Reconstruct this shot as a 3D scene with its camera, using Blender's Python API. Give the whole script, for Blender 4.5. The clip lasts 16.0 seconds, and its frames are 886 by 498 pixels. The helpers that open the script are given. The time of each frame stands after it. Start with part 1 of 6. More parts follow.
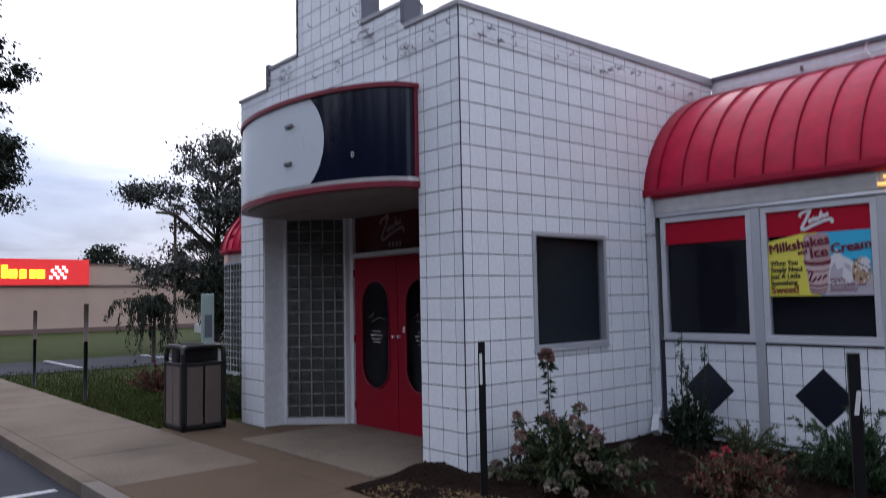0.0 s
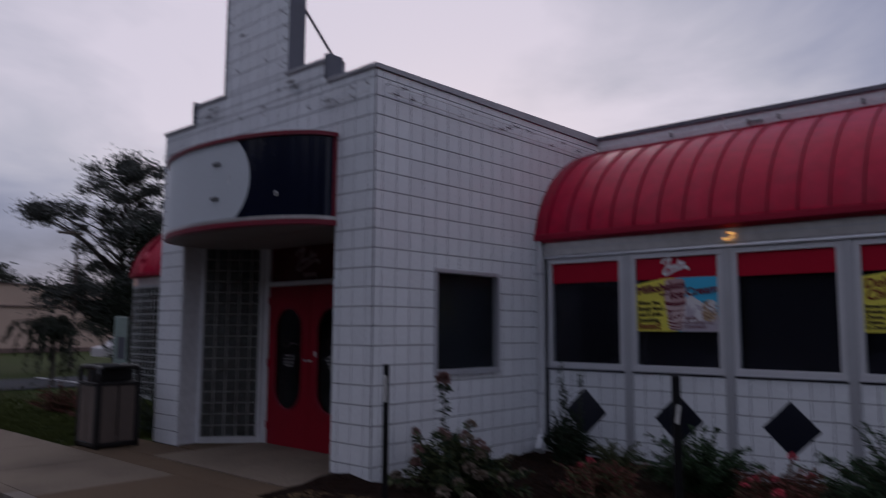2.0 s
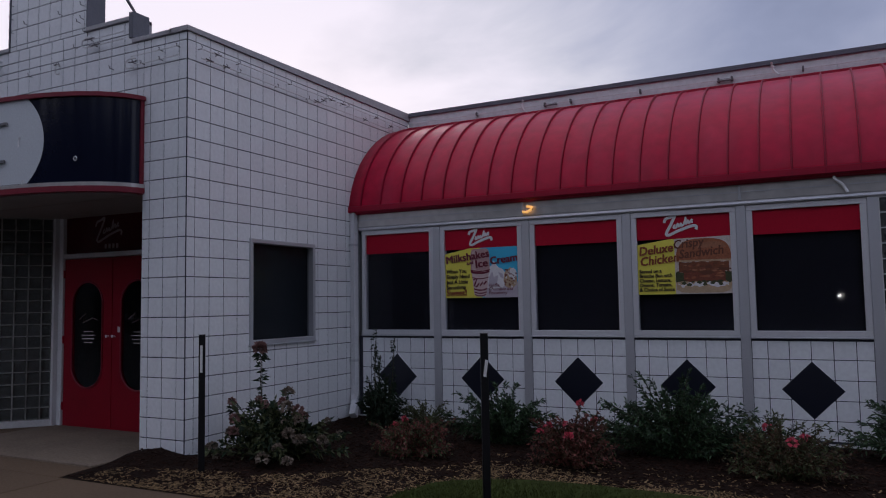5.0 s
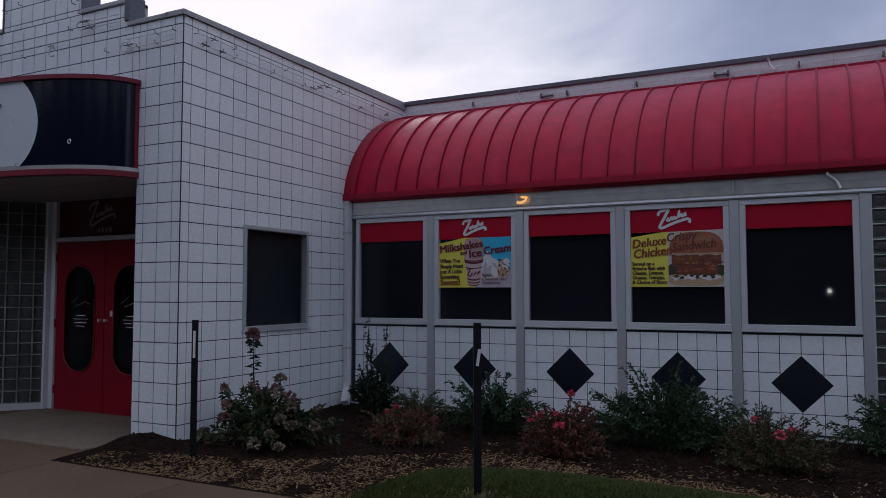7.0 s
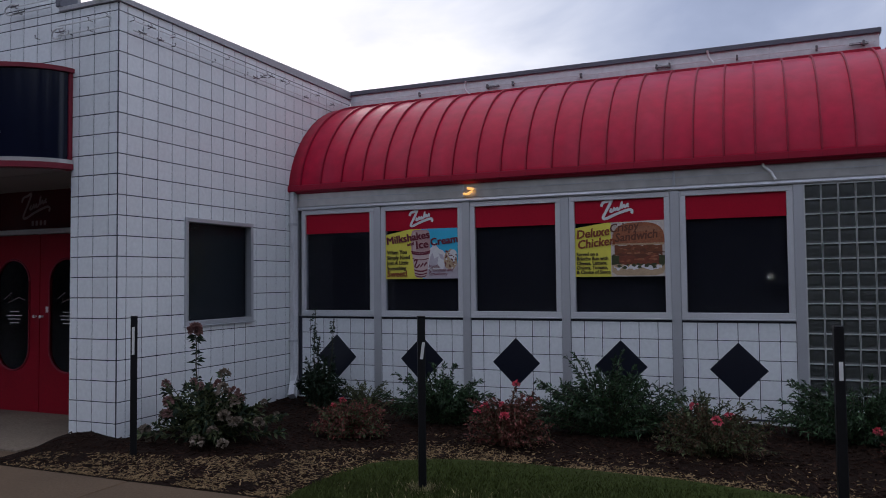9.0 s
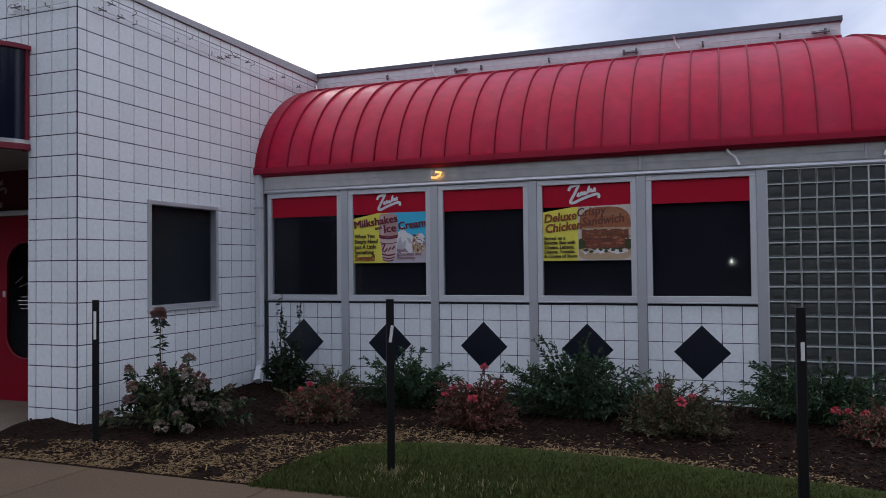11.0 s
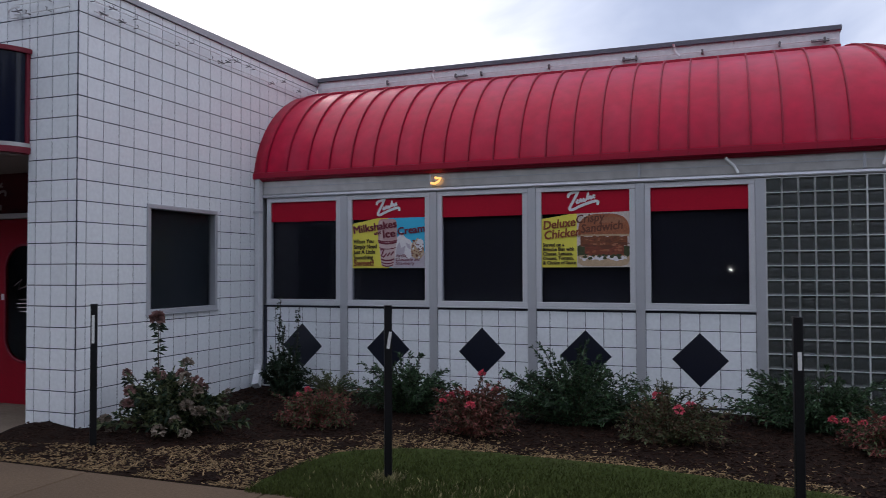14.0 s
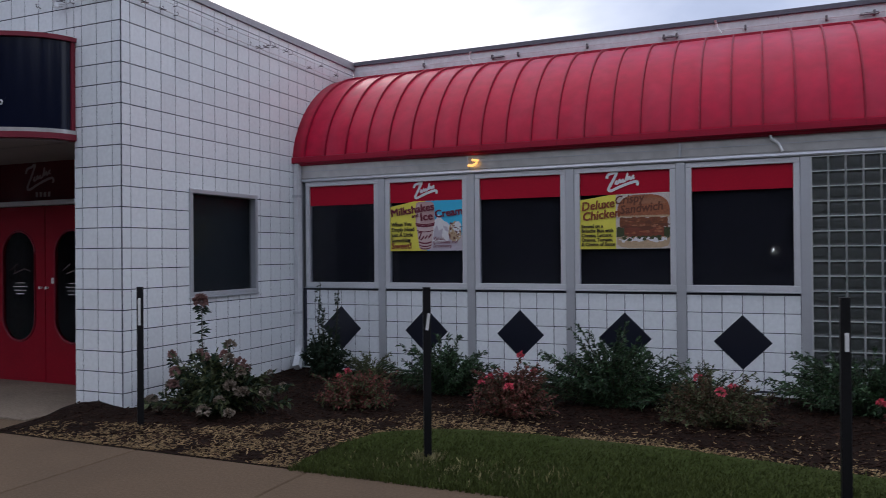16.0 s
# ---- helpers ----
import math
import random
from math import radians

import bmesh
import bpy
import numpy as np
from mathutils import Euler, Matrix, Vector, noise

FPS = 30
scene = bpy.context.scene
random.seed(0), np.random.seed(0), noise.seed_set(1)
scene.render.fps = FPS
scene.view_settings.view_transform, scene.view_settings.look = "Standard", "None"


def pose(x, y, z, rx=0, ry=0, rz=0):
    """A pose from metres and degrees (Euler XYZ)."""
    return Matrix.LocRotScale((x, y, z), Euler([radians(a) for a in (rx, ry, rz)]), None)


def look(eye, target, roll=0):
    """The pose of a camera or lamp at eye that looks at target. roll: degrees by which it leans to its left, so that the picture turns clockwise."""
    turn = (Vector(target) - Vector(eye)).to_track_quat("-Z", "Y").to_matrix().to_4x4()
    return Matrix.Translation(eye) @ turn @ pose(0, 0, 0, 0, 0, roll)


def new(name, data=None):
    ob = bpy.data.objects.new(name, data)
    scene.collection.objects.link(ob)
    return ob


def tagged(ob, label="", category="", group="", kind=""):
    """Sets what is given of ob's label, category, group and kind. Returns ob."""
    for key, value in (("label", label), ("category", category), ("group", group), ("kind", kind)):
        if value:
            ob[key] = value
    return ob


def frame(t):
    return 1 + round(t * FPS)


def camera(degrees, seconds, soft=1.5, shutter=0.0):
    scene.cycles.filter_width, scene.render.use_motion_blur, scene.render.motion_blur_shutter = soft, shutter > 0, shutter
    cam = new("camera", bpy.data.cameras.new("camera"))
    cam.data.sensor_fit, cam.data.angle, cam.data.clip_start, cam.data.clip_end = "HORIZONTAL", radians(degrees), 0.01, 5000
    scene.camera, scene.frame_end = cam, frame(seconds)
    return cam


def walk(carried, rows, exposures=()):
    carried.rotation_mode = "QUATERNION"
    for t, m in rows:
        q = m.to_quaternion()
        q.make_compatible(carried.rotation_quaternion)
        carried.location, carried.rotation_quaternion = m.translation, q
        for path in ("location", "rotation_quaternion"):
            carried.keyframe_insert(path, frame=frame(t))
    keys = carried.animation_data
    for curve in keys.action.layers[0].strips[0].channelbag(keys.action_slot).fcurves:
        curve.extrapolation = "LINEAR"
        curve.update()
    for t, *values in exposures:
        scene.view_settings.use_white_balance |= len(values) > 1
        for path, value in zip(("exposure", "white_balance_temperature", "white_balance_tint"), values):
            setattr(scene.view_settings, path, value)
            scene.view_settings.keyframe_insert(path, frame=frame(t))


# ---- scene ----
cam = camera(61.2, 16.0, soft=0.9, shutter=0.6)
PATH = [
    (0, (5.045, -9.201, 1.615), (3.54, -7.89, 1.747), -1.1),
    (0.5, (5.187, -9.427, 1.636), (3.718, -8.097, 1.909), -0.2),
    (1, (5.31, -9.672, 1.625), (3.939, -8.256, 1.966), -0.7),
    (1.3, (5.419, -9.756, 1.632), (4.025, -8.377, 2.025), -0.6),
    (1.5, (5.554, -9.781, 1.633), (4.135, -8.416, 1.987), 0.1),
    (2, (5.709, -9.838, 1.594), (4.379, -8.358, 1.805), 0.3),
    (2.5, (5.788, -9.91, 1.555), (4.773, -8.194, 1.714), -1.6),
    (3, (5.975, -9.971, 1.567), (5.265, -8.11, 1.742), -2.3),
    (3.5, (5.883, -10.018, 1.591), (5.448, -8.071, 1.739), -2.3),
    (4, (5.743, -10.071, 1.571), (4.994, -8.222, 1.719), -1.2),
    (4.5, (5.747, -10.114, 1.562), (4.798, -8.361, 1.718), -0.6),
    (5, (5.75, -10.092, 1.522), (4.84, -8.316, 1.664), -0.9),
    (5.2, (5.763, -10.079, 1.538), (4.856, -8.301, 1.659), -0.8),
    (7.3, (5.743, -10.111, 1.518), (4.848, -8.326, 1.630), 0.1),
    (7.5, (5.82, -10.082, 1.555), (4.925, -8.296, 1.663), 0.2),
    (8, (5.819, -10.083, 1.559), (4.991, -8.267, 1.677), -0.1),
    (8.5, (5.813, -10.076, 1.558), (5.026, -8.24, 1.66), 0.2),
    (9, (5.798, -10.077, 1.557), (5.02, -8.236, 1.639), -0.6),
    (9.2, (5.816, -10.074, 1.543), (5.044, -8.231, 1.624), -1.5),
    (11.3, (5.770, -10.060, 1.535), (5.078, -8.184, 1.577), -0.5),
    (11.5, (5.81, -10.053, 1.552), (5.107, -8.182, 1.6), -0.6),
    (12, (5.824, -10.065, 1.562), (5.128, -8.19, 1.618), -0.7),
    (12.5, (5.816, -10.062, 1.555), (5.154, -8.176, 1.613), -0.7),
    (13, (5.833, -10.056, 1.557), (5.184, -8.165, 1.608), -0.6),
    (13.5, (5.814, -10.057, 1.562), (5.18, -8.161, 1.611), -0.3),
    (14, (5.782, -10.07, 1.555), (5.088, -8.195, 1.609), -0.2),
    (14.5, (5.791, -10.079, 1.547), (5.076, -8.212, 1.602), -0.3),
    (15, (5.821, -10.075, 1.535), (5.077, -8.219, 1.574), 0.1),
    (15.5, (5.82, -10.07, 1.524), (5.073, -8.215, 1.556), -0.1),
    (16, (5.775, -10.075, 1.541), (4.989, -8.236, 1.552), -0.5),
]
EXPOSURES = [(0.0, 0.74, 5920, 6), (0.2, 0.35, 5950, 8), (0.5, -0.25, 5850, 9), (1.0, -0.42, 5970, 13), (1.3, -0.55, 5970, 13), (1.5, -0.80, 5980, 14), (2.0, -0.70, 5930, 14), (2.5, -0.45, 6270, 15), (3.0, -0.20, 6400, 14), (3.5, -0.24, 6330, 14), (4.0, -0.18, 6200, 12), (4.5, -0.20, 6020, 11), (5.0, -0.27, 5980, 11),
             (7.5, -0.16, 5820, 7), (8.5, -0.18, 5840, 6), (9.0, 0.13, 5960, 5), (11.5, 0.54, 6100, 4), (14.5, 0.55, 6110, 4), (16.0, 0.57, 6100, 4)]
walk(cam, [(t, look(e, g, r)) for t, e, g, r in PATH], EXPOSURES)


# ---- sky and light ----
def link(nt, a, b):
    nt.links.new(a, b)


def make_world():
    w = bpy.data.worlds.new("dusk_sky")
    scene.world = w
    w.use_nodes = True
    nt = w.node_tree
    nt.nodes.clear()
    out = nt.nodes.new("ShaderNodeOutputWorld")
    bg = nt.nodes.new("ShaderNodeBackground")
    tc = nt.nodes.new("ShaderNodeTexCoord")
    sep = nt.nodes.new("ShaderNodeSeparateXYZ")
    link(nt, tc.outputs["Generated"], sep.inputs[0])
    # cloud deck: the direction laid out on a plane overhead
    zz = nt.nodes.new("ShaderNodeMath"); zz.operation = "MAXIMUM"; zz.inputs[1].default_value = 0.0
    link(nt, sep.outputs["Z"], zz.inputs[0])
    za = nt.nodes.new("ShaderNodeMath"); za.operation = "ADD"; za.inputs[1].default_value = 0.22
    link(nt, zz.outputs[0], za.inputs[0])
    dv = nt.nodes.new("ShaderNodeVectorMath"); dv.operation = "DIVIDE"
    cb = nt.nodes.new("ShaderNodeCombineXYZ")
    for k in range(3):
        link(nt, za.outputs[0], cb.inputs[k])
    link(nt, tc.outputs["Generated"], dv.inputs[0]); link(nt, cb.outputs[0], dv.inputs[1])
    mp = nt.nodes.new("ShaderNodeMapping"); mp.inputs["Scale"].default_value = (1.0, 1.0, 0.4)
    mp.inputs["Location"].default_value = (3.1, 1.7, 0)
    link(nt, dv.outputs[0], mp.inputs[0])
    nz = nt.nodes.new("ShaderNodeTexNoise")
    nz.inputs["Scale"].default_value = 1.35; nz.inputs["Detail"].default_value = 7; nz.inputs["Roughness"].default_value = 0.52
    nz.inputs["Distortion"].default_value = 0.4
    link(nt, mp.outputs[0], nz.inputs["Vector"])
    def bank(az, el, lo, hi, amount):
        """A soft brighter or darker area of the sky round a direction."""
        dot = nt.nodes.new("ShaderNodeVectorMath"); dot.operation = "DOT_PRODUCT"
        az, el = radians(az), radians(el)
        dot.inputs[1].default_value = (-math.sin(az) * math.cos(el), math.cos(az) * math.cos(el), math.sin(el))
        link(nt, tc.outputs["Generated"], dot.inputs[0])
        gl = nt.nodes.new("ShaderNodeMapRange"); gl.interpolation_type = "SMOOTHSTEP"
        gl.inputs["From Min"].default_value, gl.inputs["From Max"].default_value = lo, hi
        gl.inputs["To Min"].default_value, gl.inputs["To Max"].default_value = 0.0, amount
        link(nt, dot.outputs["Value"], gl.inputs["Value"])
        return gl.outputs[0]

    def plus(p, q):
        ad = nt.nodes.new("ShaderNodeMath"); ad.operation = "ADD"
        link(nt, p, ad.inputs[0]); link(nt, q, ad.inputs[1])
        return ad.outputs[0]

    # brighter towards the set sun, darker low in the west and in a bank further north
    low = nt.nodes.new("ShaderNodeMapRange"); low.interpolation_type = "SMOOTHSTEP"
    low.inputs["From Min"].default_value, low.inputs["From Max"].default_value = 0.0, 0.36
    low.inputs["To Min"].default_value, low.inputs["To Max"].default_value = -0.36, 0.0
    link(nt, sep.outputs["Z"], low.inputs["Value"])
    ct = nt.nodes.new("ShaderNodeMath"); ct.operation = "MULTIPLY_ADD"
    ct.inputs[1].default_value, ct.inputs[2].default_value = 1.05, 0.035
    link(nt, nz.outputs["Fac"], ct.inputs[0])
    fac = plus(ct.outputs[0], bank(37, 15, 0.80, 1.0, 0.48))
    fac = plus(fac, bank(78, 38, 0.70, 1.0, 0.10))
    fac = plus(fac, bank(12, 31, 0.87, 1.0, -0.34))
    fac = plus(fac, bank(-28, 20, 0.80, 1.0, 0.16))
    fac = plus(fac, low.outputs[0])
    # unseen southern sky, brightened to throw more light on the front walls
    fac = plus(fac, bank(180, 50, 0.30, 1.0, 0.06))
    rp = nt.nodes.new("ShaderNodeValToRGB")
    e = rp.color_ramp.elements
    e[0].position, e[0].color = 0.18, (0.23, 0.25, 0.37, 1)
    e[1].position, e[1].color = 0.90, (1.18, 1.05, 1.11, 1)
    m = e.new(0.36); m.color = (0.37, 0.385, 0.53, 1)
    m = e.new(0.52); m.color = (0.56, 0.555, 0.68, 1)
    m = e.new(0.70); m.color = (0.84, 0.79, 0.86, 1)
    link(nt, fac, rp.inputs[0])
    sky = nt.nodes.new("ShaderNodeTexSky")
    sky.sky_type = "NISHITA"; sky.sun_disc = False
    sky.sun_elevation, sky.sun_rotation = radians(6), radians(-42)
    sc = nt.nodes.new("ShaderNodeVectorMath"); sc.operation = "SCALE"; sc.inputs["Scale"].default_value = 0.02
    link(nt, sky.outputs[0], sc.inputs[0])
    sm = nt.nodes.new("ShaderNodeVectorMath"); sm.operation = "ADD"
    link(nt, rp.outputs[0], sm.inputs[0]); link(nt, sc.outputs[0], sm.inputs[1])
    # an overcast sky is brightest overhead
    zen = nt.nodes.new("ShaderNodeMapRange"); zen.interpolation_type = "SMOOTHSTEP"
    zen.inputs["From Min"].default_value, zen.inputs["From Max"].default_value = 0.42, 0.95
    zen.inputs["To Min"].default_value, zen.inputs["To Max"].default_value = 1.0, 1.45
    link(nt, sep.outputs["Z"], zen.inputs["Value"])
    up = nt.nodes.new("ShaderNodeVectorMath"); up.operation = "SCALE"
    link(nt, sm.outputs[0], up.inputs[0]); link(nt, zen.outputs[0], up.inputs["Scale"])
    link(nt, up.outputs[0], bg.inputs["Color"])
    bg.inputs["Strength"].default_value = 0.9
    link(nt, bg.outputs[0], out.inputs[0])


make_world()
sun_data = bpy.data.lights.new("sun", "SUN")
sun_data.energy, sun_data.angle, sun_data.color = 0.5, radians(25), (1.0, 0.93, 0.88)
sun = new("sun", sun_data)
sun.matrix_world = look((-40, 44, 30), (0, 0, 0))


# ---- materials ----
def mat(name, base, rough=0.6, metal=0.0, var=0.12, scale=3.0, fine=60.0, bump=0.0, bump_scale=40.0, tint=None, piece=0.0, spec=0.5, coat=0.0, island=0.0, stretch=(1, 1, 1)):
    """A surface: colour varied at two scales, fine relief, an optional second tint in patches."""
    m = bpy.data.materials.new(name)
    m.use_nodes = True
    nt = m.node_tree
    bs = nt.nodes["Principled BSDF"]
    bs.inputs["Roughness"].default_value = rough
    bs.inputs["Metallic"].default_value = metal
    bs.inputs["Specular IOR Level"].default_value = spec
    bs.inputs["Coat Weight"].default_value = coat
    geo = nt.nodes.new("ShaderNodeNewGeometry")
    n1 = nt.nodes.new("ShaderNodeTexNoise"); n1.inputs["Scale"].default_value = scale; n1.inputs["Detail"].default_value = 4
    n2 = nt.nodes.new("ShaderNodeTexNoise"); n2.inputs["Scale"].default_value = fine; n2.inputs["Detail"].default_value = 3
    sv = nt.nodes.new("ShaderNodeVectorMath"); sv.operation = "MULTIPLY"; sv.inputs[1].default_value = stretch
    link(nt, geo.outputs["Position"], sv.inputs[0]); link(nt, sv.outputs[0], n1.inputs["Vector"]); link(nt, geo.outputs["Position"], n2.inputs["Vector"])
    mix = nt.nodes.new("ShaderNodeMix"); mix.data_type = "RGBA"
    second = tint or tuple(c * 0.72 for c in base)
    mix.inputs["A"].default_value = (*base, 1); mix.inputs["B"].default_value = (*second, 1)
    rr = nt.nodes.new("ShaderNodeMapRange")
    rr.inputs["From Min"].default_value, rr.inputs["From Max"].default_value = 0.45, 0.75
    link(nt, n1.outputs["Fac"], rr.inputs["Value"])
    ml = nt.nodes.new("ShaderNodeMath"); ml.operation = "MULTIPLY"; ml.inputs[1].default_value = min(1.0, var * 4)
    link(nt, rr.outputs[0], ml.inputs[0]); link(nt, ml.outputs[0], mix.inputs["Factor"])
    hs = nt.nodes.new("ShaderNodeHueSaturation")
    v = nt.nodes.new("ShaderNodeMapRange")
    v.inputs["From Min"].default_value, v.inputs["From Max"].default_value = 0.3, 0.7
    v.inputs["To Min"].default_value, v.inputs["To Max"].default_value = 1 - var, 1 + var
    link(nt, n2.outputs["Fac"], v.inputs["Value"])
    last = v.outputs[0]
    if piece or island:
        rnd = nt.nodes.new("ShaderNodeObjectInfo").outputs["Random"] if piece else geo.outputs["Random Per Island"]
        amount = piece or island
        pv = nt.nodes.new("ShaderNodeMapRange")
        pv.inputs["To Min"].default_value, pv.inputs["To Max"].default_value = 1 - amount, 1 + amount
        link(nt, rnd, pv.inputs["Value"])
        mm = nt.nodes.new("ShaderNodeMath"); mm.operation = "MULTIPLY"
        link(nt, pv.outputs[0], mm.inputs[0]); link(nt, last, mm.inputs[1])
        last = mm.outputs[0]
    link(nt, last, hs.inputs["Value"]); link(nt, mix.outputs["Result"], hs.inputs["Color"])
    link(nt, hs.outputs[0], bs.inputs["Base Color"])
    if bump:
        n3 = nt.nodes.new("ShaderNodeTexNoise"); n3.inputs["Scale"].default_value = bump_scale; n3.inputs["Detail"].default_value = 4
        link(nt, geo.outputs["Position"], n3.inputs["Vector"])
        bp = nt.nodes.new("ShaderNodeBump"); bp.inputs["Strength"].default_value = bump; bp.inputs["Distance"].default_value = 0.02
        link(nt, n3.outputs["Fac"], bp.inputs["Height"]); link(nt, bp.outputs[0], bs.inputs["Normal"])
    return m


def glass(name, tint, rough=0.03, trans=1.0, bump=0.0, bump_scale=30.0, ior=1.45):
    m = mat(name, tint, rough, var=0.02, bump=bump, bump_scale=bump_scale)
    bs = m.node_tree.nodes["Principled BSDF"]
    bs.inputs["Transmission Weight"].default_value = trans
    bs.inputs["IOR"].default_value = ior
    return m


def glow(name, colour, strength):
    m = mat(name, colour, 0.4)
    bs = m.node_tree.nodes["Principled BSDF"]
    bs.inputs["Emission Color"].default_value = (*colour, 1)
    bs.inputs["Emission Strength"].default_value = strength
    return m


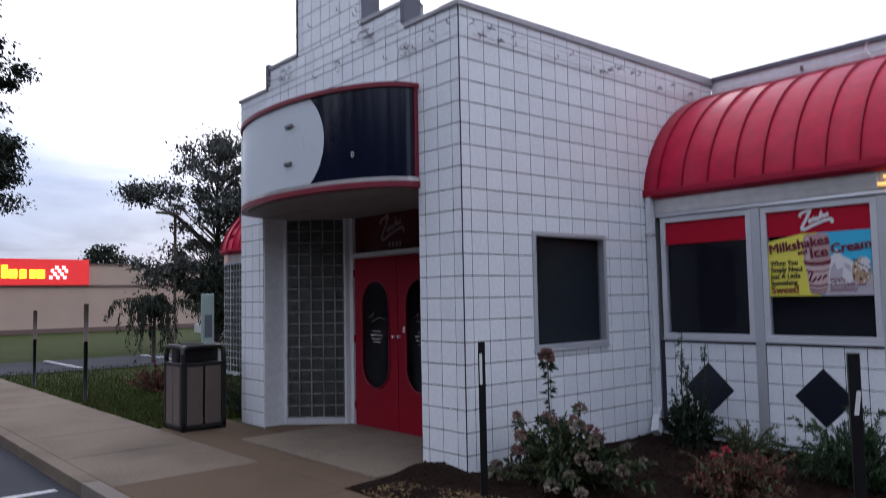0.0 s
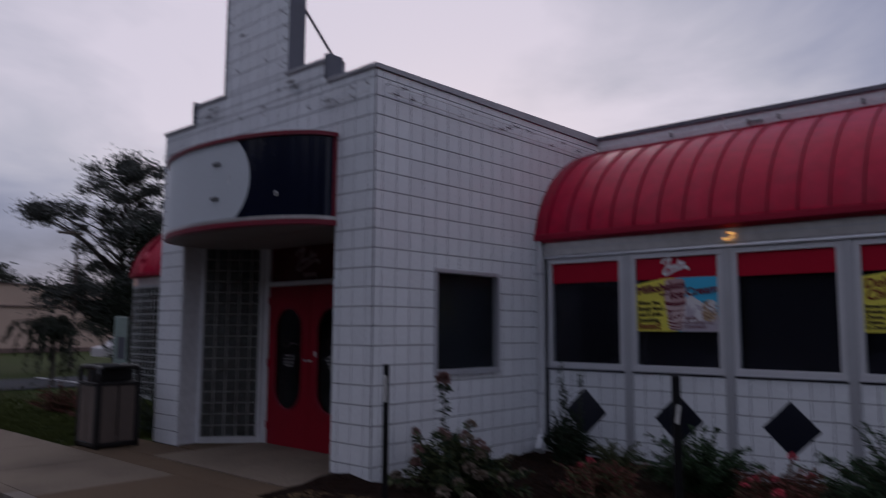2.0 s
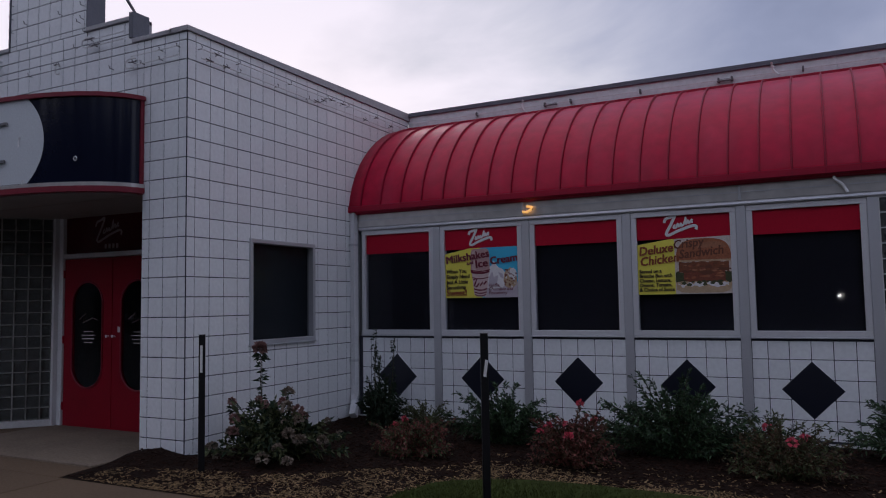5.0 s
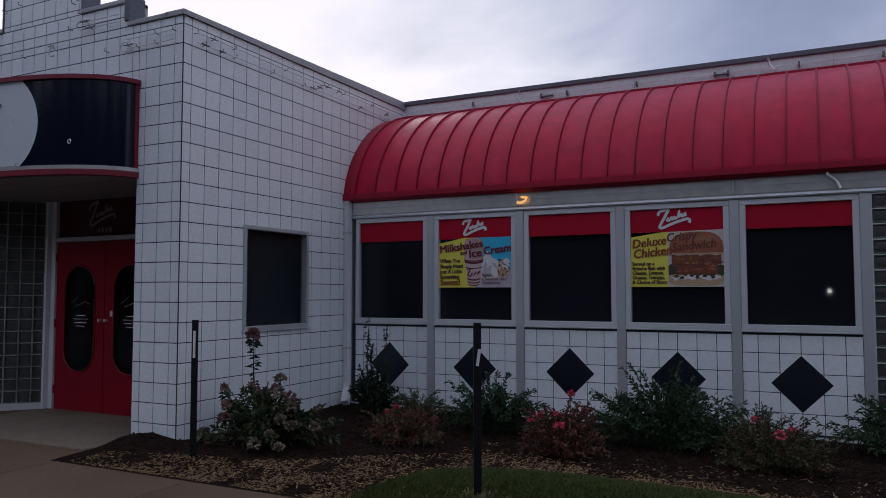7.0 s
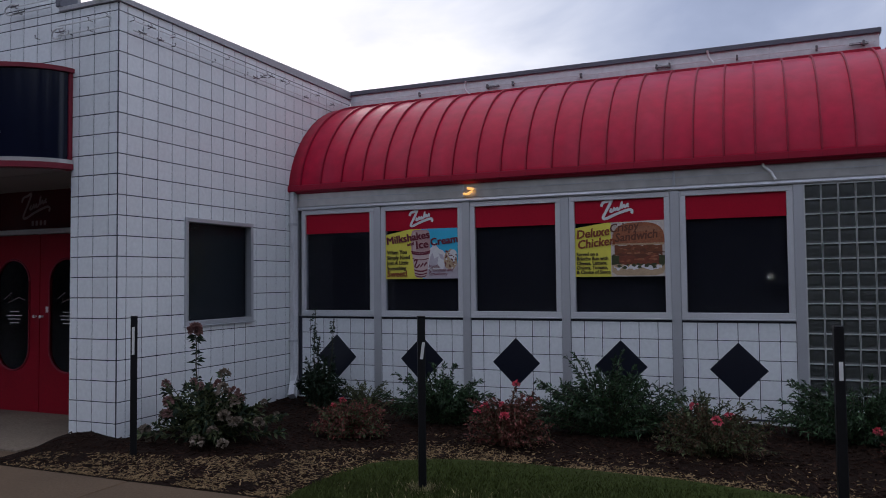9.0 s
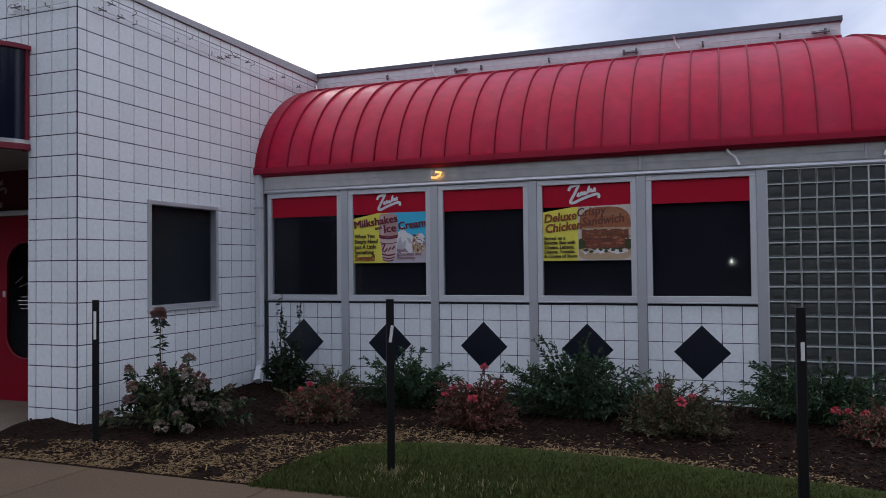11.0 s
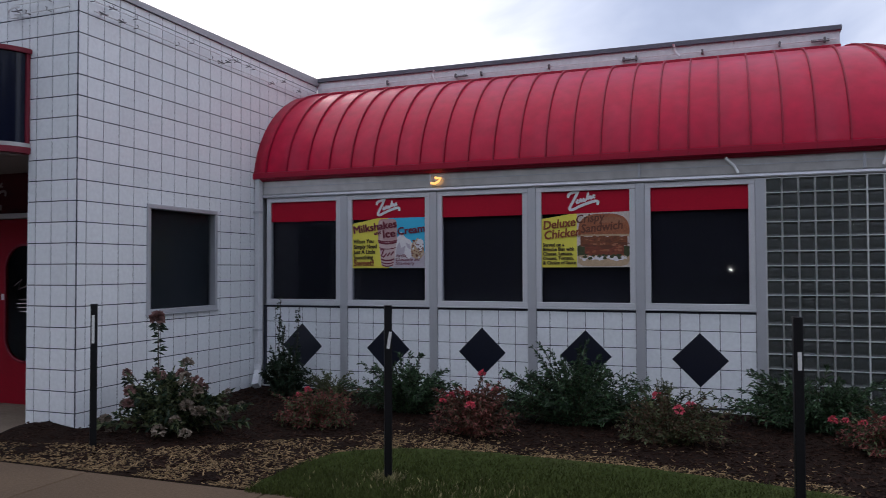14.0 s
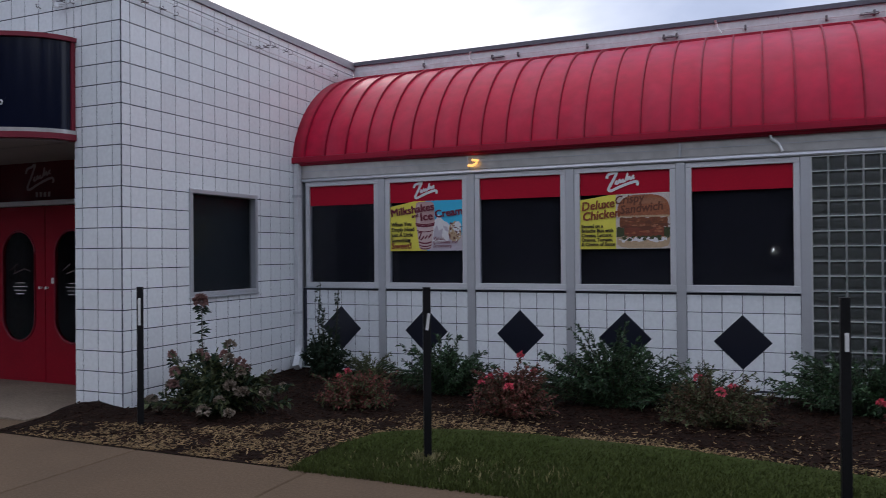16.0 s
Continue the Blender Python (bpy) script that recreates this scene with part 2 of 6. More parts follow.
M = {
    "tile": mat("white_glazed_tile", (0.80, 0.825, 0.835), 0.22, var=0.05, scale=1.3, fine=25, piece=0.035, tint=(0.68, 0.70, 0.715)),
    "grout": mat("dark_grout", (0.034, 0.038, 0.054), 0.85, var=0.15),
    "tile_black": mat("navy_black_tile", (0.010, 0.012, 0.022), 0.3, var=0.1),
    "panel": mat("white_painted_panel", (0.76, 0.78, 0.79), 0.45, var=0.08, scale=0.8, fine=14, tint=(0.60, 0.61, 0.62)),
    "frame_pale": mat("pale_aluminium_frame", (0.66, 0.665, 0.68), 0.4, 0.25, var=0.08, scale=1.5, fine=60),
    "alu": mat("brushed_aluminium", (0.55, 0.562, 0.585), 0.42, 0.5, var=0.08, scale=1.5, fine=90),
    "fascia": mat("weathered_aluminium_fascia", (0.60, 0.585, 0.565), 0.28, 0.5, var=0.09, scale=1.1, fine=9, tint=(0.38, 0.375, 0.37)),
    "coping": mat("grey_metal_coping", (0.135, 0.140, 0.165), 0.5, 0.3, var=0.12, scale=2),
    "coping_pale": mat("light_grey_coping", (0.36, 0.355, 0.37), 0.5, 0.3, var=0.12, scale=2),
    "tower_edge": mat("blue_grey_sheet_metal", (0.12, 0.125, 0.15), 0.5, 0.3, var=0.12, scale=2),
    "red_metal": mat("red_standing_seam_metal", (0.45, 0.006, 0.040), 0.36, 0.0, var=0.14, scale=0.9, fine=7, bump=0.06, bump_scale=6, tint=(0.42, 0.040, 0.076), spec=0.20, stretch=(3.2, 1.2, 0.8)),
    # roof red darkened, so the ribs carry their shadow lines in the colour
    "red_seam": mat("shadowed_red_seam", (0.27, 0.004, 0.026), 0.45, var=0.18, spec=0.25),
    "red_trim": mat("red_painted_trim", (0.34, 0.004, 0.030), 0.45, var=0.10, spec=0.3),
    "red_door": mat("red_painted_door", (0.25, 0.003, 0.016), 0.4, var=0.10, scale=2, spec=0.3),
    "red_film": mat("red_window_film", (0.42, 0.005, 0.026), 0.5, var=0.06, spec=0.15),
    "glass": glass("window_glass", (0.60, 0.62, 0.68), 0.016, ior=1.24),
    "glass_dull": glass("dusty_window_glass", (0.55, 0.58, 0.60), 0.12, ior=1.16),
    "block": glass("wavy_glass_block", (0.088, 0.098, 0.090), 0.05, 0.5, bump=0.55, bump_scale=52),
    # darker copy of the mortar, with the door recess's dimness in its colour
    "mortar_dull": mat("recess_shaded_mortar", (0.34, 0.33, 0.31), 0.85, var=0.25, scale=4, bump=0.2, bump_scale=120, tint=(0.16, 0.15, 0.14)),
    "mortar": mat("grey_mortar", (0.62, 0.63, 0.62), 0.8, var=0.12, bump=0.2, bump_scale=120),
    "white_frame": mat("white_painted_frame", (0.70, 0.71, 0.72), 0.45, var=0.10, scale=4),
    "navy": mat("navy_acrylic_panel", (0.006, 0.008, 0.022), 0.14, var=0.1, spec=0.35),
    "white_acrylic": mat("white_acrylic_panel", (0.62, 0.66, 0.68), 0.3, var=0.05, scale=1),
    "rim": mat("maroon_painted_rim", (0.20, 0.007, 0.024), 0.45, var=0.15),
    "faint": mat("faded_print", (0.26, 0.18, 0.18), 0.5, var=0.1),
    "woods": mat("added_woods_foliage", (0.045, 0.050, 0.055), 0.8, var=0.15, island=0.3),
    "soffit": mat("grey_soffit", (0.25, 0.225, 0.215), 0.7, var=0.1),
    "black": mat("black_painted_steel", (0.007, 0.007, 0.008), 0.5, var=0.2, scale=8, spec=0.25),
    "reflector": mat("white_reflector", (0.75, 0.75, 0.72), 0.4, var=0.05),
    "concrete_pale": mat("dry_pale_concrete", (0.185, 0.148, 0.110), 0.9, spec=0.15, var=0.2, scale=0.9, fine=45, bump=0.25, bump_scale=90, piece=0.08, tint=(0.115, 0.090, 0.068)),
    "concrete": mat("walk_concrete", (0.120, 0.083, 0.052), 0.9, spec=0.15, var=0.13, scale=0.7, fine=45, bump=0.25, bump_scale=90, piece=0.06, tint=(0.070, 0.050, 0.034)),
    "kerb": mat("kerb_concrete", (0.17, 0.142, 0.115), 0.9, var=0.15, scale=1.5, bump=0.3, bump_scale=70, piece=0.08),
    "asphalt": mat("worn_asphalt", (0.050, 0.052, 0.058), 0.9, spec=0.2, var=0.2, scale=0.6, fine=110, bump=0.4, bump_scale=140),
    "stripe": mat("road_paint", (0.55, 0.55, 0.56), 0.7, var=0.2, scale=4, tint=(0.25, 0.25, 0.25)),
    "lawn": mat("lawn_ground", (0.032, 0.046, 0.009), 0.95, spec=0.1, var=0.25, scale=0.35, fine=30, bump=0.6, bump_scale=45, tint=(0.045, 0.050, 0.018)),
    "blade": mat("grass_blade", (0.056, 0.069, 0.017), 0.75, spec=0.12, var=0.15, island=0.35),
    "dry_blade": mat("dry_grass_blade", (0.22, 0.19, 0.085), 0.8, var=0.2, island=0.4),
    "mulch": mat("dark_bark_mulch", (0.013, 0.0066, 0.0040), 0.95, spec=0.1, var=0.3, scale=2, fine=50, bump=0.9, bump_scale=38),
    "chip": mat("bark_chip", (0.022, 0.0105, 0.0062), 0.9, spec=0.15, var=0.2, island=0.5),
    "straw": mat("pale_wood_litter", (0.22, 0.15, 0.075), 0.85, spec=0.2, var=0.2, island=0.45),
    "leaf": mat("green_leaf", (0.052, 0.096, 0.042), 0.5, spec=0.25, var=0.15, island=0.35),
    "leaf_dark": mat("dark_green_leaf", (0.018, 0.034, 0.016), 0.5, spec=0.25, var=0.15, island=0.35),
    "leaf_olive": mat("olive_leaf", (0.080, 0.094, 0.040), 0.6, spec=0.25, var=0.15, island=0.4),
    "leaf_rust": mat("rust_red_leaf", (0.165, 0.055, 0.044), 0.6, spec=0.25, var=0.2, island=0.5),
    "leaf_brown": mat("brown_leaf", (0.080, 0.048, 0.026), 0.7, spec=0.25, var=0.2, island=0.4),
    "tree_leaf": mat("tree_foliage", (0.082, 0.088, 0.078), 0.65, spec=0.25, var=0.15, island=0.35),
    "tree_dark": mat("dark_tree_foliage", (0.022, 0.030, 0.018), 0.65, spec=0.25, var=0.15, island=0.35),
    "bark": mat("grey_bark", (0.055, 0.045, 0.038), 0.9, var=0.25, scale=6, bump=0.5),
    "stem": mat("green_brown_stem", (0.050, 0.045, 0.022), 0.8, var=0.2),
    "petal": mat("faded_pink_petal", (0.26, 0.145, 0.130), 0.7, spec=0.25, var=0.15, island=0.3),
    "petal_pale": mat("papery_cream_petal", (0.21, 0.170, 0.130), 0.75, spec=0.25, var=0.15, island=0.3),
    "petal_red": mat("coral_red_petal", (0.55, 0.060, 0.095), 0.6, var=0.15, island=0.3),
    "transom": mat("dark_red_transom_glass", (0.075, 0.006, 0.010), 0.15, var=0.1),
    "inside": mat("dark_interior_paint", (0.14, 0.145, 0.165), 0.8, var=0.1),
    "bin_panel": mat("tan_bin_panel", (0.14, 0.11, 0.092), 0.8, var=0.15, fine=80, bump=0.3, bump_scale=150),
    "bin_black": mat("black_bin_plastic", (0.012, 0.011, 0.011), 0.5, var=0.15),
    "marker": mat("pale_green_marker", (0.30, 0.38, 0.34), 0.5, var=0.1),
    "neon": mat("milky_glass_tube", (0.78, 0.78, 0.78), 0.2, var=0.05),
    "clip": mat("corroded_clip", (0.17, 0.165, 0.17), 0.6, 0.3, var=0.25),
    # glow that stands in for warm reflections at two tube ends
    "amber": glow("amber_reflection_glow", (1.0, 0.50, 0.14), 0.9),
    "store_wall": mat("tan_stucco_wall", (0.54, 0.40, 0.31), 0.9, var=0.08, scale=0.5, bump=0.2),
    "store_red": glow("red_lit_sign_board", (0.75, 0.03, 0.03), 0.35),
    "store_yellow": glow("yellow_lit_sign_shape", (1.0, 0.75, 0.03), 1.0),
    "store_white": glow("white_lit_sign_shape", (0.9, 0.9, 0.85), 0.7),
    "store_band": mat("brown_wall_band", (0.18, 0.12, 0.10), 0.8, var=0.1),
    "far_white": mat("far_white_wall", (0.62, 0.60, 0.60), 0.8, var=0.06, scale=0.6),
    "p_yellow": mat("poster_yellow", (0.80, 0.72, 0.09), 0.45, var=0.03),
    "p_cyan": mat("poster_blue", (0.06, 0.48, 0.72), 0.45, var=0.03),
    "p_purple": mat("poster_maroon_ink", (0.145, 0.010, 0.030), 0.5, var=0.03),
    "p_brown_ink": mat("poster_brown_ink", (0.24, 0.060, 0.016), 0.5, var=0.03),
    "p_dark": mat("poster_dark_ink", (0.05, 0.035, 0.01), 0.5, var=0.03),
    # sheets behind the panes, coloured to stand in for the unlit rooms
    "slate": mat("unlit_room_slate", (0.024, 0.030, 0.040), 0.7, var=0.15, scale=2),
    "shade": mat("unlit_room_black", (0.007, 0.007, 0.013), 0.7, var=0.15, scale=2),
    "p_photo": mat("poster_photo_ground", (0.60, 0.53, 0.48), 0.45, var=0.15, scale=9, tint=(0.66, 0.62, 0.58)),
    "p_white": mat("poster_white", (0.74, 0.72, 0.72), 0.45, var=0.05, scale=20),
    "p_pink": mat("poster_pink", (0.50, 0.32, 0.31), 0.45, var=0.10, scale=20),
    "p_bun": mat("poster_bun", (0.34, 0.115, 0.050), 0.45, var=0.2, scale=18, fine=70),
    "p_meat": mat("poster_crust", (0.19, 0.060, 0.022), 0.45, var=0.35, scale=30, fine=80),
    "p_cream": mat("poster_cream", (0.50, 0.36, 0.22), 0.45, var=0.12, scale=25),
    "p_crust_ink": mat("poster_dark_crust_ink", (0.13, 0.040, 0.018), 0.5, var=0.05),
    "p_lilac": mat("poster_pale_lilac", (0.52, 0.47, 0.52), 0.45, var=0.08, scale=14),
    "p_shake_light": mat("poster_pale_pink", (0.60, 0.46, 0.44), 0.45, var=0.06, scale=20),
    "p_patty": mat("poster_red_brown_crust", (0.20, 0.052, 0.026), 0.45, var=0.3, scale=26, fine=80),
    "p_crumb": mat("poster_golden_crumb", (0.36, 0.150, 0.075), 0.45, var=0.2, scale=22, fine=70),
    "p_green": mat("poster_lettuce", (0.05, 0.06, 0.02), 0.45, var=0.3, scale=40),
    "lamp_white": glow("lit_lamp_glass", (1.0, 0.96, 0.88), 75.0),
    "lamp_amber": glow("lit_sodium_glass", (1.0, 0.78, 0.35), 70.0),
}


# ---- building helpers ----
def mesh_of(name, verts, faces, material):
    me = bpy.data.meshes.new(name)
    me.from_pydata([tuple(v) for v in verts], [], faces)
    me.update()
    me.materials.append(M[material])
    return me


def solid(name, verts, faces, material, parent=None, label="", m=None):
    ob = new(name, mesh_of(name, verts, faces, material))
    if parent:
        ob.parent = parent
    if m:
        ob.matrix_basis = m
    if label:
        ob["label"] = label
    return ob


def part(name, bm, material, parent, label="", smooth=False):
    me = bpy.data.meshes.new(name)
    bm.to_mesh(me)
    bm.free()
    me.materials.append(M[material])
    if smooth:
        me.polygons.foreach_set("use_smooth", [True] * len(me.polygons))
    ob = new(name, me)
    ob.parent = parent
    if label:
        ob["label"] = label
    return ob


def thing(name, label, category, group="", kind="", at=(0, 0, 0)):
    ob = new(name)
    ob.empty_display_size = 0.1
    ob.location = at
    return tagged(ob, label, category, group, kind)


def add_box(bm, a, b, bevel=0.0):
    """A box between two corners, with chamfered edges where bevel is given."""
    lo = [min(p, q) for p, q in zip(a, b)]
    hi = [max(p, q) for p, q in zip(a, b)]
    v = [bm.verts.new((x, y, z)) for z in (lo[2], hi[2]) for y in (lo[1], hi[1]) for x in (lo[0], hi[0])]
    fs = [bm.faces.new([v[i] for i in f]) for f in ((0, 2, 3, 1), (4, 5, 7, 6), (0, 1, 5, 4), (2, 6, 7, 3), (0, 4, 6, 2), (1, 3, 7, 5))]
    if bevel:
        edges = list({e for f in fs for e in f.edges})
        bmesh.ops.bevel(bm, geom=edges, offset=bevel, segments=1, affect="EDGES", profile=0.5)


def box(name, a, b, material, parent, label="", bevel=0.0):
    bm = bmesh.new()
    add_box(bm, a, b, bevel)
    return part(name, bm, material, parent, label)


def lone_box(name, a, b, material, label, category, kind="", group="", bevel=0.0):
    bm = bmesh.new()
    add_box(bm, a, b, bevel)
    ob = part(name, bm, material, None)
    return tagged(ob, label, category, group, kind)


def tube_data(points, radii, sides=8):
    """Rings of vertices and faces along a line of points."""
    pts = [Vector(p) for p in points]
    if not hasattr(radii, "__len__"):
        radii = [radii] * len(pts)
    verts, faces = [], []
    up = Vector((0.3, 0.2, 1)).normalized()
    for i, p in enumerate(pts):
        d = (pts[min(i + 1, len(pts) - 1)] - pts[max(i - 1, 0)]).normalized()
        a = d.cross(up)
        if a.length < 0.05:
            a = d.cross(Vector((1, 0, 0)))
        a.normalize()
        b = d.cross(a)
        for k in range(sides):
            t = 2 * math.pi * k / sides
            verts.append(p + (a * math.cos(t) + b * math.sin(t)) * radii[i])
        if i:
            o = (i - 1) * sides
            for k in range(sides):
                faces.append((o + k, o + (k + 1) % sides, o + sides + (k + 1) % sides, o + sides + k))
    n = len(verts)
    faces.append(tuple(range(sides)))
    faces.append(tuple(range(n - 1, n - sides - 1, -1)))
    return verts, faces


def tube(name, points, radii, material, parent, label="", sides=8):
    v, f = tube_data(points, radii, sides)
    ob = solid(name, v, f, material, parent, label)
    ob.data.polygons.foreach_set("use_smooth", [len(p.vertices) == 4 for p in ob.data.polygons])
    return ob


def merge(chunks):
    verts, faces = [], []
    for v, f in chunks:
        o = len(verts)
        verts += [tuple(p) for p in v]
        faces += [tuple(i + o for i in q) for q in f]
    return verts, faces


def plate(poly, d0, d1, bevel=0.0):
    """A flat polygon in the local x-y plane, from depth d0 to d1 (front at d1)."""
    n = len(poly)
    if bevel:
        cx, cy = sum(p[0] for p in poly) / n, sum(p[1] for p in poly) / n
        inner = []
        for x, y in poly:
            l = math.hypot(x - cx, y - cy) or 1
            k = max(0.0, 1 - bevel * 1.4 / l)
            inner.append((cx + (x - cx) * k, cy + (y - cy) * k))
        v = [(x, y, d0) for x, y in poly] + [(x, y, d1 - bevel) for x, y in poly] + [(x, y, d1) for x, y in inner]
        f = [tuple(range(2 * n, 3 * n))]
        for i in range(n):
            j = (i + 1) % n
            f.append((i, j, n + j, n + i))
            f.append((n + i, n + j, 2 * n + j, 2 * n + i))
    else:
        v = [(x, y, d0) for x, y in poly] + [(x, y, d1) for x, y in poly]
        f = [tuple(range(n, 2 * n))] + [(i, (i + 1) % n, n + (i + 1) % n, n + i) for i in range(n)]
    return v, f


def frame_of(origin, u, v, n):
    """A pose whose local x, y, z lie along u, v, n."""
    m = Matrix((u, v, n)).transposed().to_4x4()
    m.translation = origin
    return m


def clip_convex(poly, region):
    """The part of a polygon inside a convex, counter-clockwise region."""
    out = poly
    for i in range(len(region)):
        (ax, ay), (bx, by) = region[i], region[(i + 1) % len(region)]
        src, out = out, []
        for k in range(len(src)):
            p, q = src[k], src[(k + 1) % len(src)]
            sp = (bx - ax) * (p[1] - ay) - (by - ay) * (p[0] - ax)
            sq = (bx - ax) * (q[1] - ay) - (by - ay) * (q[0] - ax)
            if sp >= 0:
                out.append(p)
            if sp * sq < 0:
                t = sp / (sp - sq)
                out.append((p[0] + (q[0] - p[0]) * t, p[1] + (q[1] - p[1]) * t))
        if len(out) < 3:
            return []
    return out


SHARED = {}


def lay_tiles(parent, m, us, vs, region=None, hole=None, keep=None, limit=300, material="tile", gap=(0.0076, 0.0090)):
    """Tiles between the joints us and vs on the plane m, at most limit of them as pieces, the rest as one mesh."""
    todo = []
    for i in range(len(us) - 1):
        for j in range(len(vs) - 1):
            a, b, c, d = us[i] + gap[0] / 2, us[i + 1] - gap[0] / 2, vs[j] + gap[1] / 2, vs[j + 1] - gap[1] / 2
            if b - a < 0.012 or d - c < 0.012:
                continue
            if keep and not keep((a + b) / 2, (c + d) / 2):
                continue
            cells = [(a, b, c, d)]
            if hole:
                h0, h1, g0, g1 = hole
                if a < h1 and b > h0 and c < g1 and d > g0:
                    cells = []
                    if a < h0: cells.append((a, h0, c, d))
                    if b > h1: cells.append((h1, b, c, d))
                    x0, x1 = max(a, h0), min(b, h1)
                    if c < g0: cells.append((x0, x1, c, g0))
                    if d > g1: cells.append((x0, x1, g1, d))
            for q in cells:
                if q[1] - q[0] < 0.012 or q[3] - q[2] < 0.012:
                    continue
                poly = [(q[0], q[2]), (q[1], q[2]), (q[1], q[3]), (q[0], q[3])]
                whole = True
                if region:
                    cut = clip_convex(poly, region)
                    if not cut:
                        continue
                    whole = len(cut) == 4 and all(abs(s[0] - t[0]) + abs(s[1] - t[1]) < 1e-6 for s, t in zip(cut, poly))
                    poly = cut
                todo.append((q, poly, whole))
    rest = []
    for k, (q, poly, whole) in enumerate(todo):
        cx, cy = (q[0] + q[1]) / 2, (q[2] + q[3]) / 2
        local = [(x - cx, y - cy) for x, y in poly]
        tilt = pose(0, 0, 0, random.uniform(-0.25, 0.25), random.uniform(-0.25, 0.25), 0)
        place = m @ Matrix.Translation((cx, cy, random.uniform(0, 0.0012))) @ tilt
        if k < limit:
            key = (material, round(q[1] - q[0], 3), round(q[3] - q[2], 3)) if whole else None
            if key is None or key not in SHARED:
                me = mesh_of("tile", *plate(local, 0.0, 0.010, 0.002), material)
                if key:
                    SHARED[key] = me
            else:
                me = SHARED[key]
            ob = new("tile", me)
            ob.parent = parent
            ob.matrix_basis = place
        else:
            v, f = plate(local, 0.0, 0.010, 0.002)
            rest.append(([place @ Vector(p) for p in v], f))
    if rest:
        ob = solid("tiles", *merge(rest), material, parent)
        ob["kind"] = "stuff"


def steps_between(a, b, first, pitch):
    """Joint lines from a to b, with one at first and then every pitch."""
    out = [a]
    k = math.ceil((a - first) / pitch - 1e-6)
    while first + k * pitch < b - 1e-4:
        if first + k * pitch > a + 1e-4:
            out.append(first + k * pitch)
        k += 1
    return out + [b]


def text_on(s, size, material, parent, m, bold=0.0, align="LEFT", slant=0.0):
    """Lettering as a flat mesh in the built-in font."""
    cu = bpy.data.curves.new("lettering", "FONT")
    cu.body, cu.size, cu.align_x = s, size, align
    cu.resolution_u, cu.shear = 2, slant
    tmp = bpy.data.objects.new("lettering", cu)
    scene.collection.objects.link(tmp)
    bpy.context.view_layer.update()
    me = bpy.data.meshes.new_from_object(tmp.evaluated_get(bpy.context.evaluated_depsgraph_get()))
    bpy.data.objects.remove(tmp)
    v = [tuple(q.co) for q in me.vertices]
    f = [tuple(q.vertices) for q in me.polygons]
    copies = [(0, 0)] + ([(-bold, -bold * 0.6), (bold, bold * 0.6), (-bold, bold * 0.6), (bold, -bold * 0.6)] if bold else [])
    v, f = merge([([(x + dx, y + dy, z + 0.0001 * k) for x, y, z in v], f) for k, (dx, dy) in enumerate(copies)])
    me = mesh_of("lettering", v, f, material)
    ob = new("lettering", me)
    ob.parent = parent
    ob.matrix_basis = m
    return ob


# ---- ground ----
H = 0.2032          # tile pitch
HZ, Z0 = 0.2042, 0.188   # height of the courses on the entrance block, top of the first
YF, YW = -4.565, -1.55   # front of the entrance block, window wall
ENTRY_W = 4.48


def ground_z(x):
    return -0.012 * max(0.0, -15.0 - x)


def sheet(name, xs, ys, zf, material, label, category, kind="structure", parent=None):
    verts = [(x, y, zf(x, y)) for y in ys for x in xs]
    n = len(xs)
    faces = [(j * n + i, j * n + i + 1, (j + 1) * n + i + 1, (j + 1) * n + i) for j in range(len(ys) - 1) for i in range(n - 1)]
    ob = solid(name, verts, faces, material, parent)
    if category:
        tagged(ob, label, category, "", kind)
    return ob


def span(a, b, n):
    return [a + (b - a) * i / n for i in range(n + 1)]


def base_z(x, y):
    return (-0.16 if y < -7.09 else -0.025) + ground_z(x) - (0.0 if abs(x) < 300 else 0.5)


sheet("ground", span(-1500, -120, 6) + span(-110, 60, 85) + span(80, 1500, 6), [-1500, -400, -100, -40, -20, -7.1, -7.08, -5, 0, 5, 20, 60, 150, 500, 1500],
      base_z, "lawn", "mown green lawn round the diner", "lawn")
sheet("parking_lot", span(-60, 60, 60), [-60, -30, -15, -10, -7.145], lambda x, y: -0.13 + ground_z(x), "asphalt", "dark worn asphalt of the parking lot", "asphalt")
sheet("road", span(-20.5, -15.2, 8), span(-7.1, 60, 12), lambda x, y: 0.0 + ground_z(x), "asphalt", "grey asphalt lane across the lawn", "road")
for xx in (-16.4, -13.7, -11.0, -8.3, -5.6, -2.9):
    lone_box("parking_stripe", (xx, -12.2, -0.129), (xx + 0.11, -7.25, -0.124), "stripe", "worn white parking stripe on asphalt", "road marking", "structure")
for k in range(4):
    lone_box("lane_stripe", (-19.6, -3.5 + 2.8 * k, -0.03), (-16.0, -3.4 + 2.8 * k, 0.006), "stripe", "white parking stripe across the grey lane", "road marking", "structure")

walk_ob = thing("pavement", "tan concrete walk of jointed slabs", "walk", kind="structure")
kerb_ob = thing("kerb", "grey concrete kerb along the parking lot", "kerb", kind="structure")
slab = mesh_of("slab", *plate([(-0.797, -0.716), (0.797, -0.716), (0.797, 0.716), (-0.797, 0.716)], -0.14, 0.0, 0.008), "concrete")
slab_pale = slab.copy()
slab_pale.materials[0] = M["concrete_pale"]
kstone = mesh_of("kerb_stone", *plate([(-1.195, -0.075), (1.195, -0.075), (1.195, 0.075), (-1.195, 0.075)], -0.16, 0.0, 0.015), "kerb")
kstone_pale = kstone.copy()
kstone_pale.materials[0] = M["concrete_pale"]
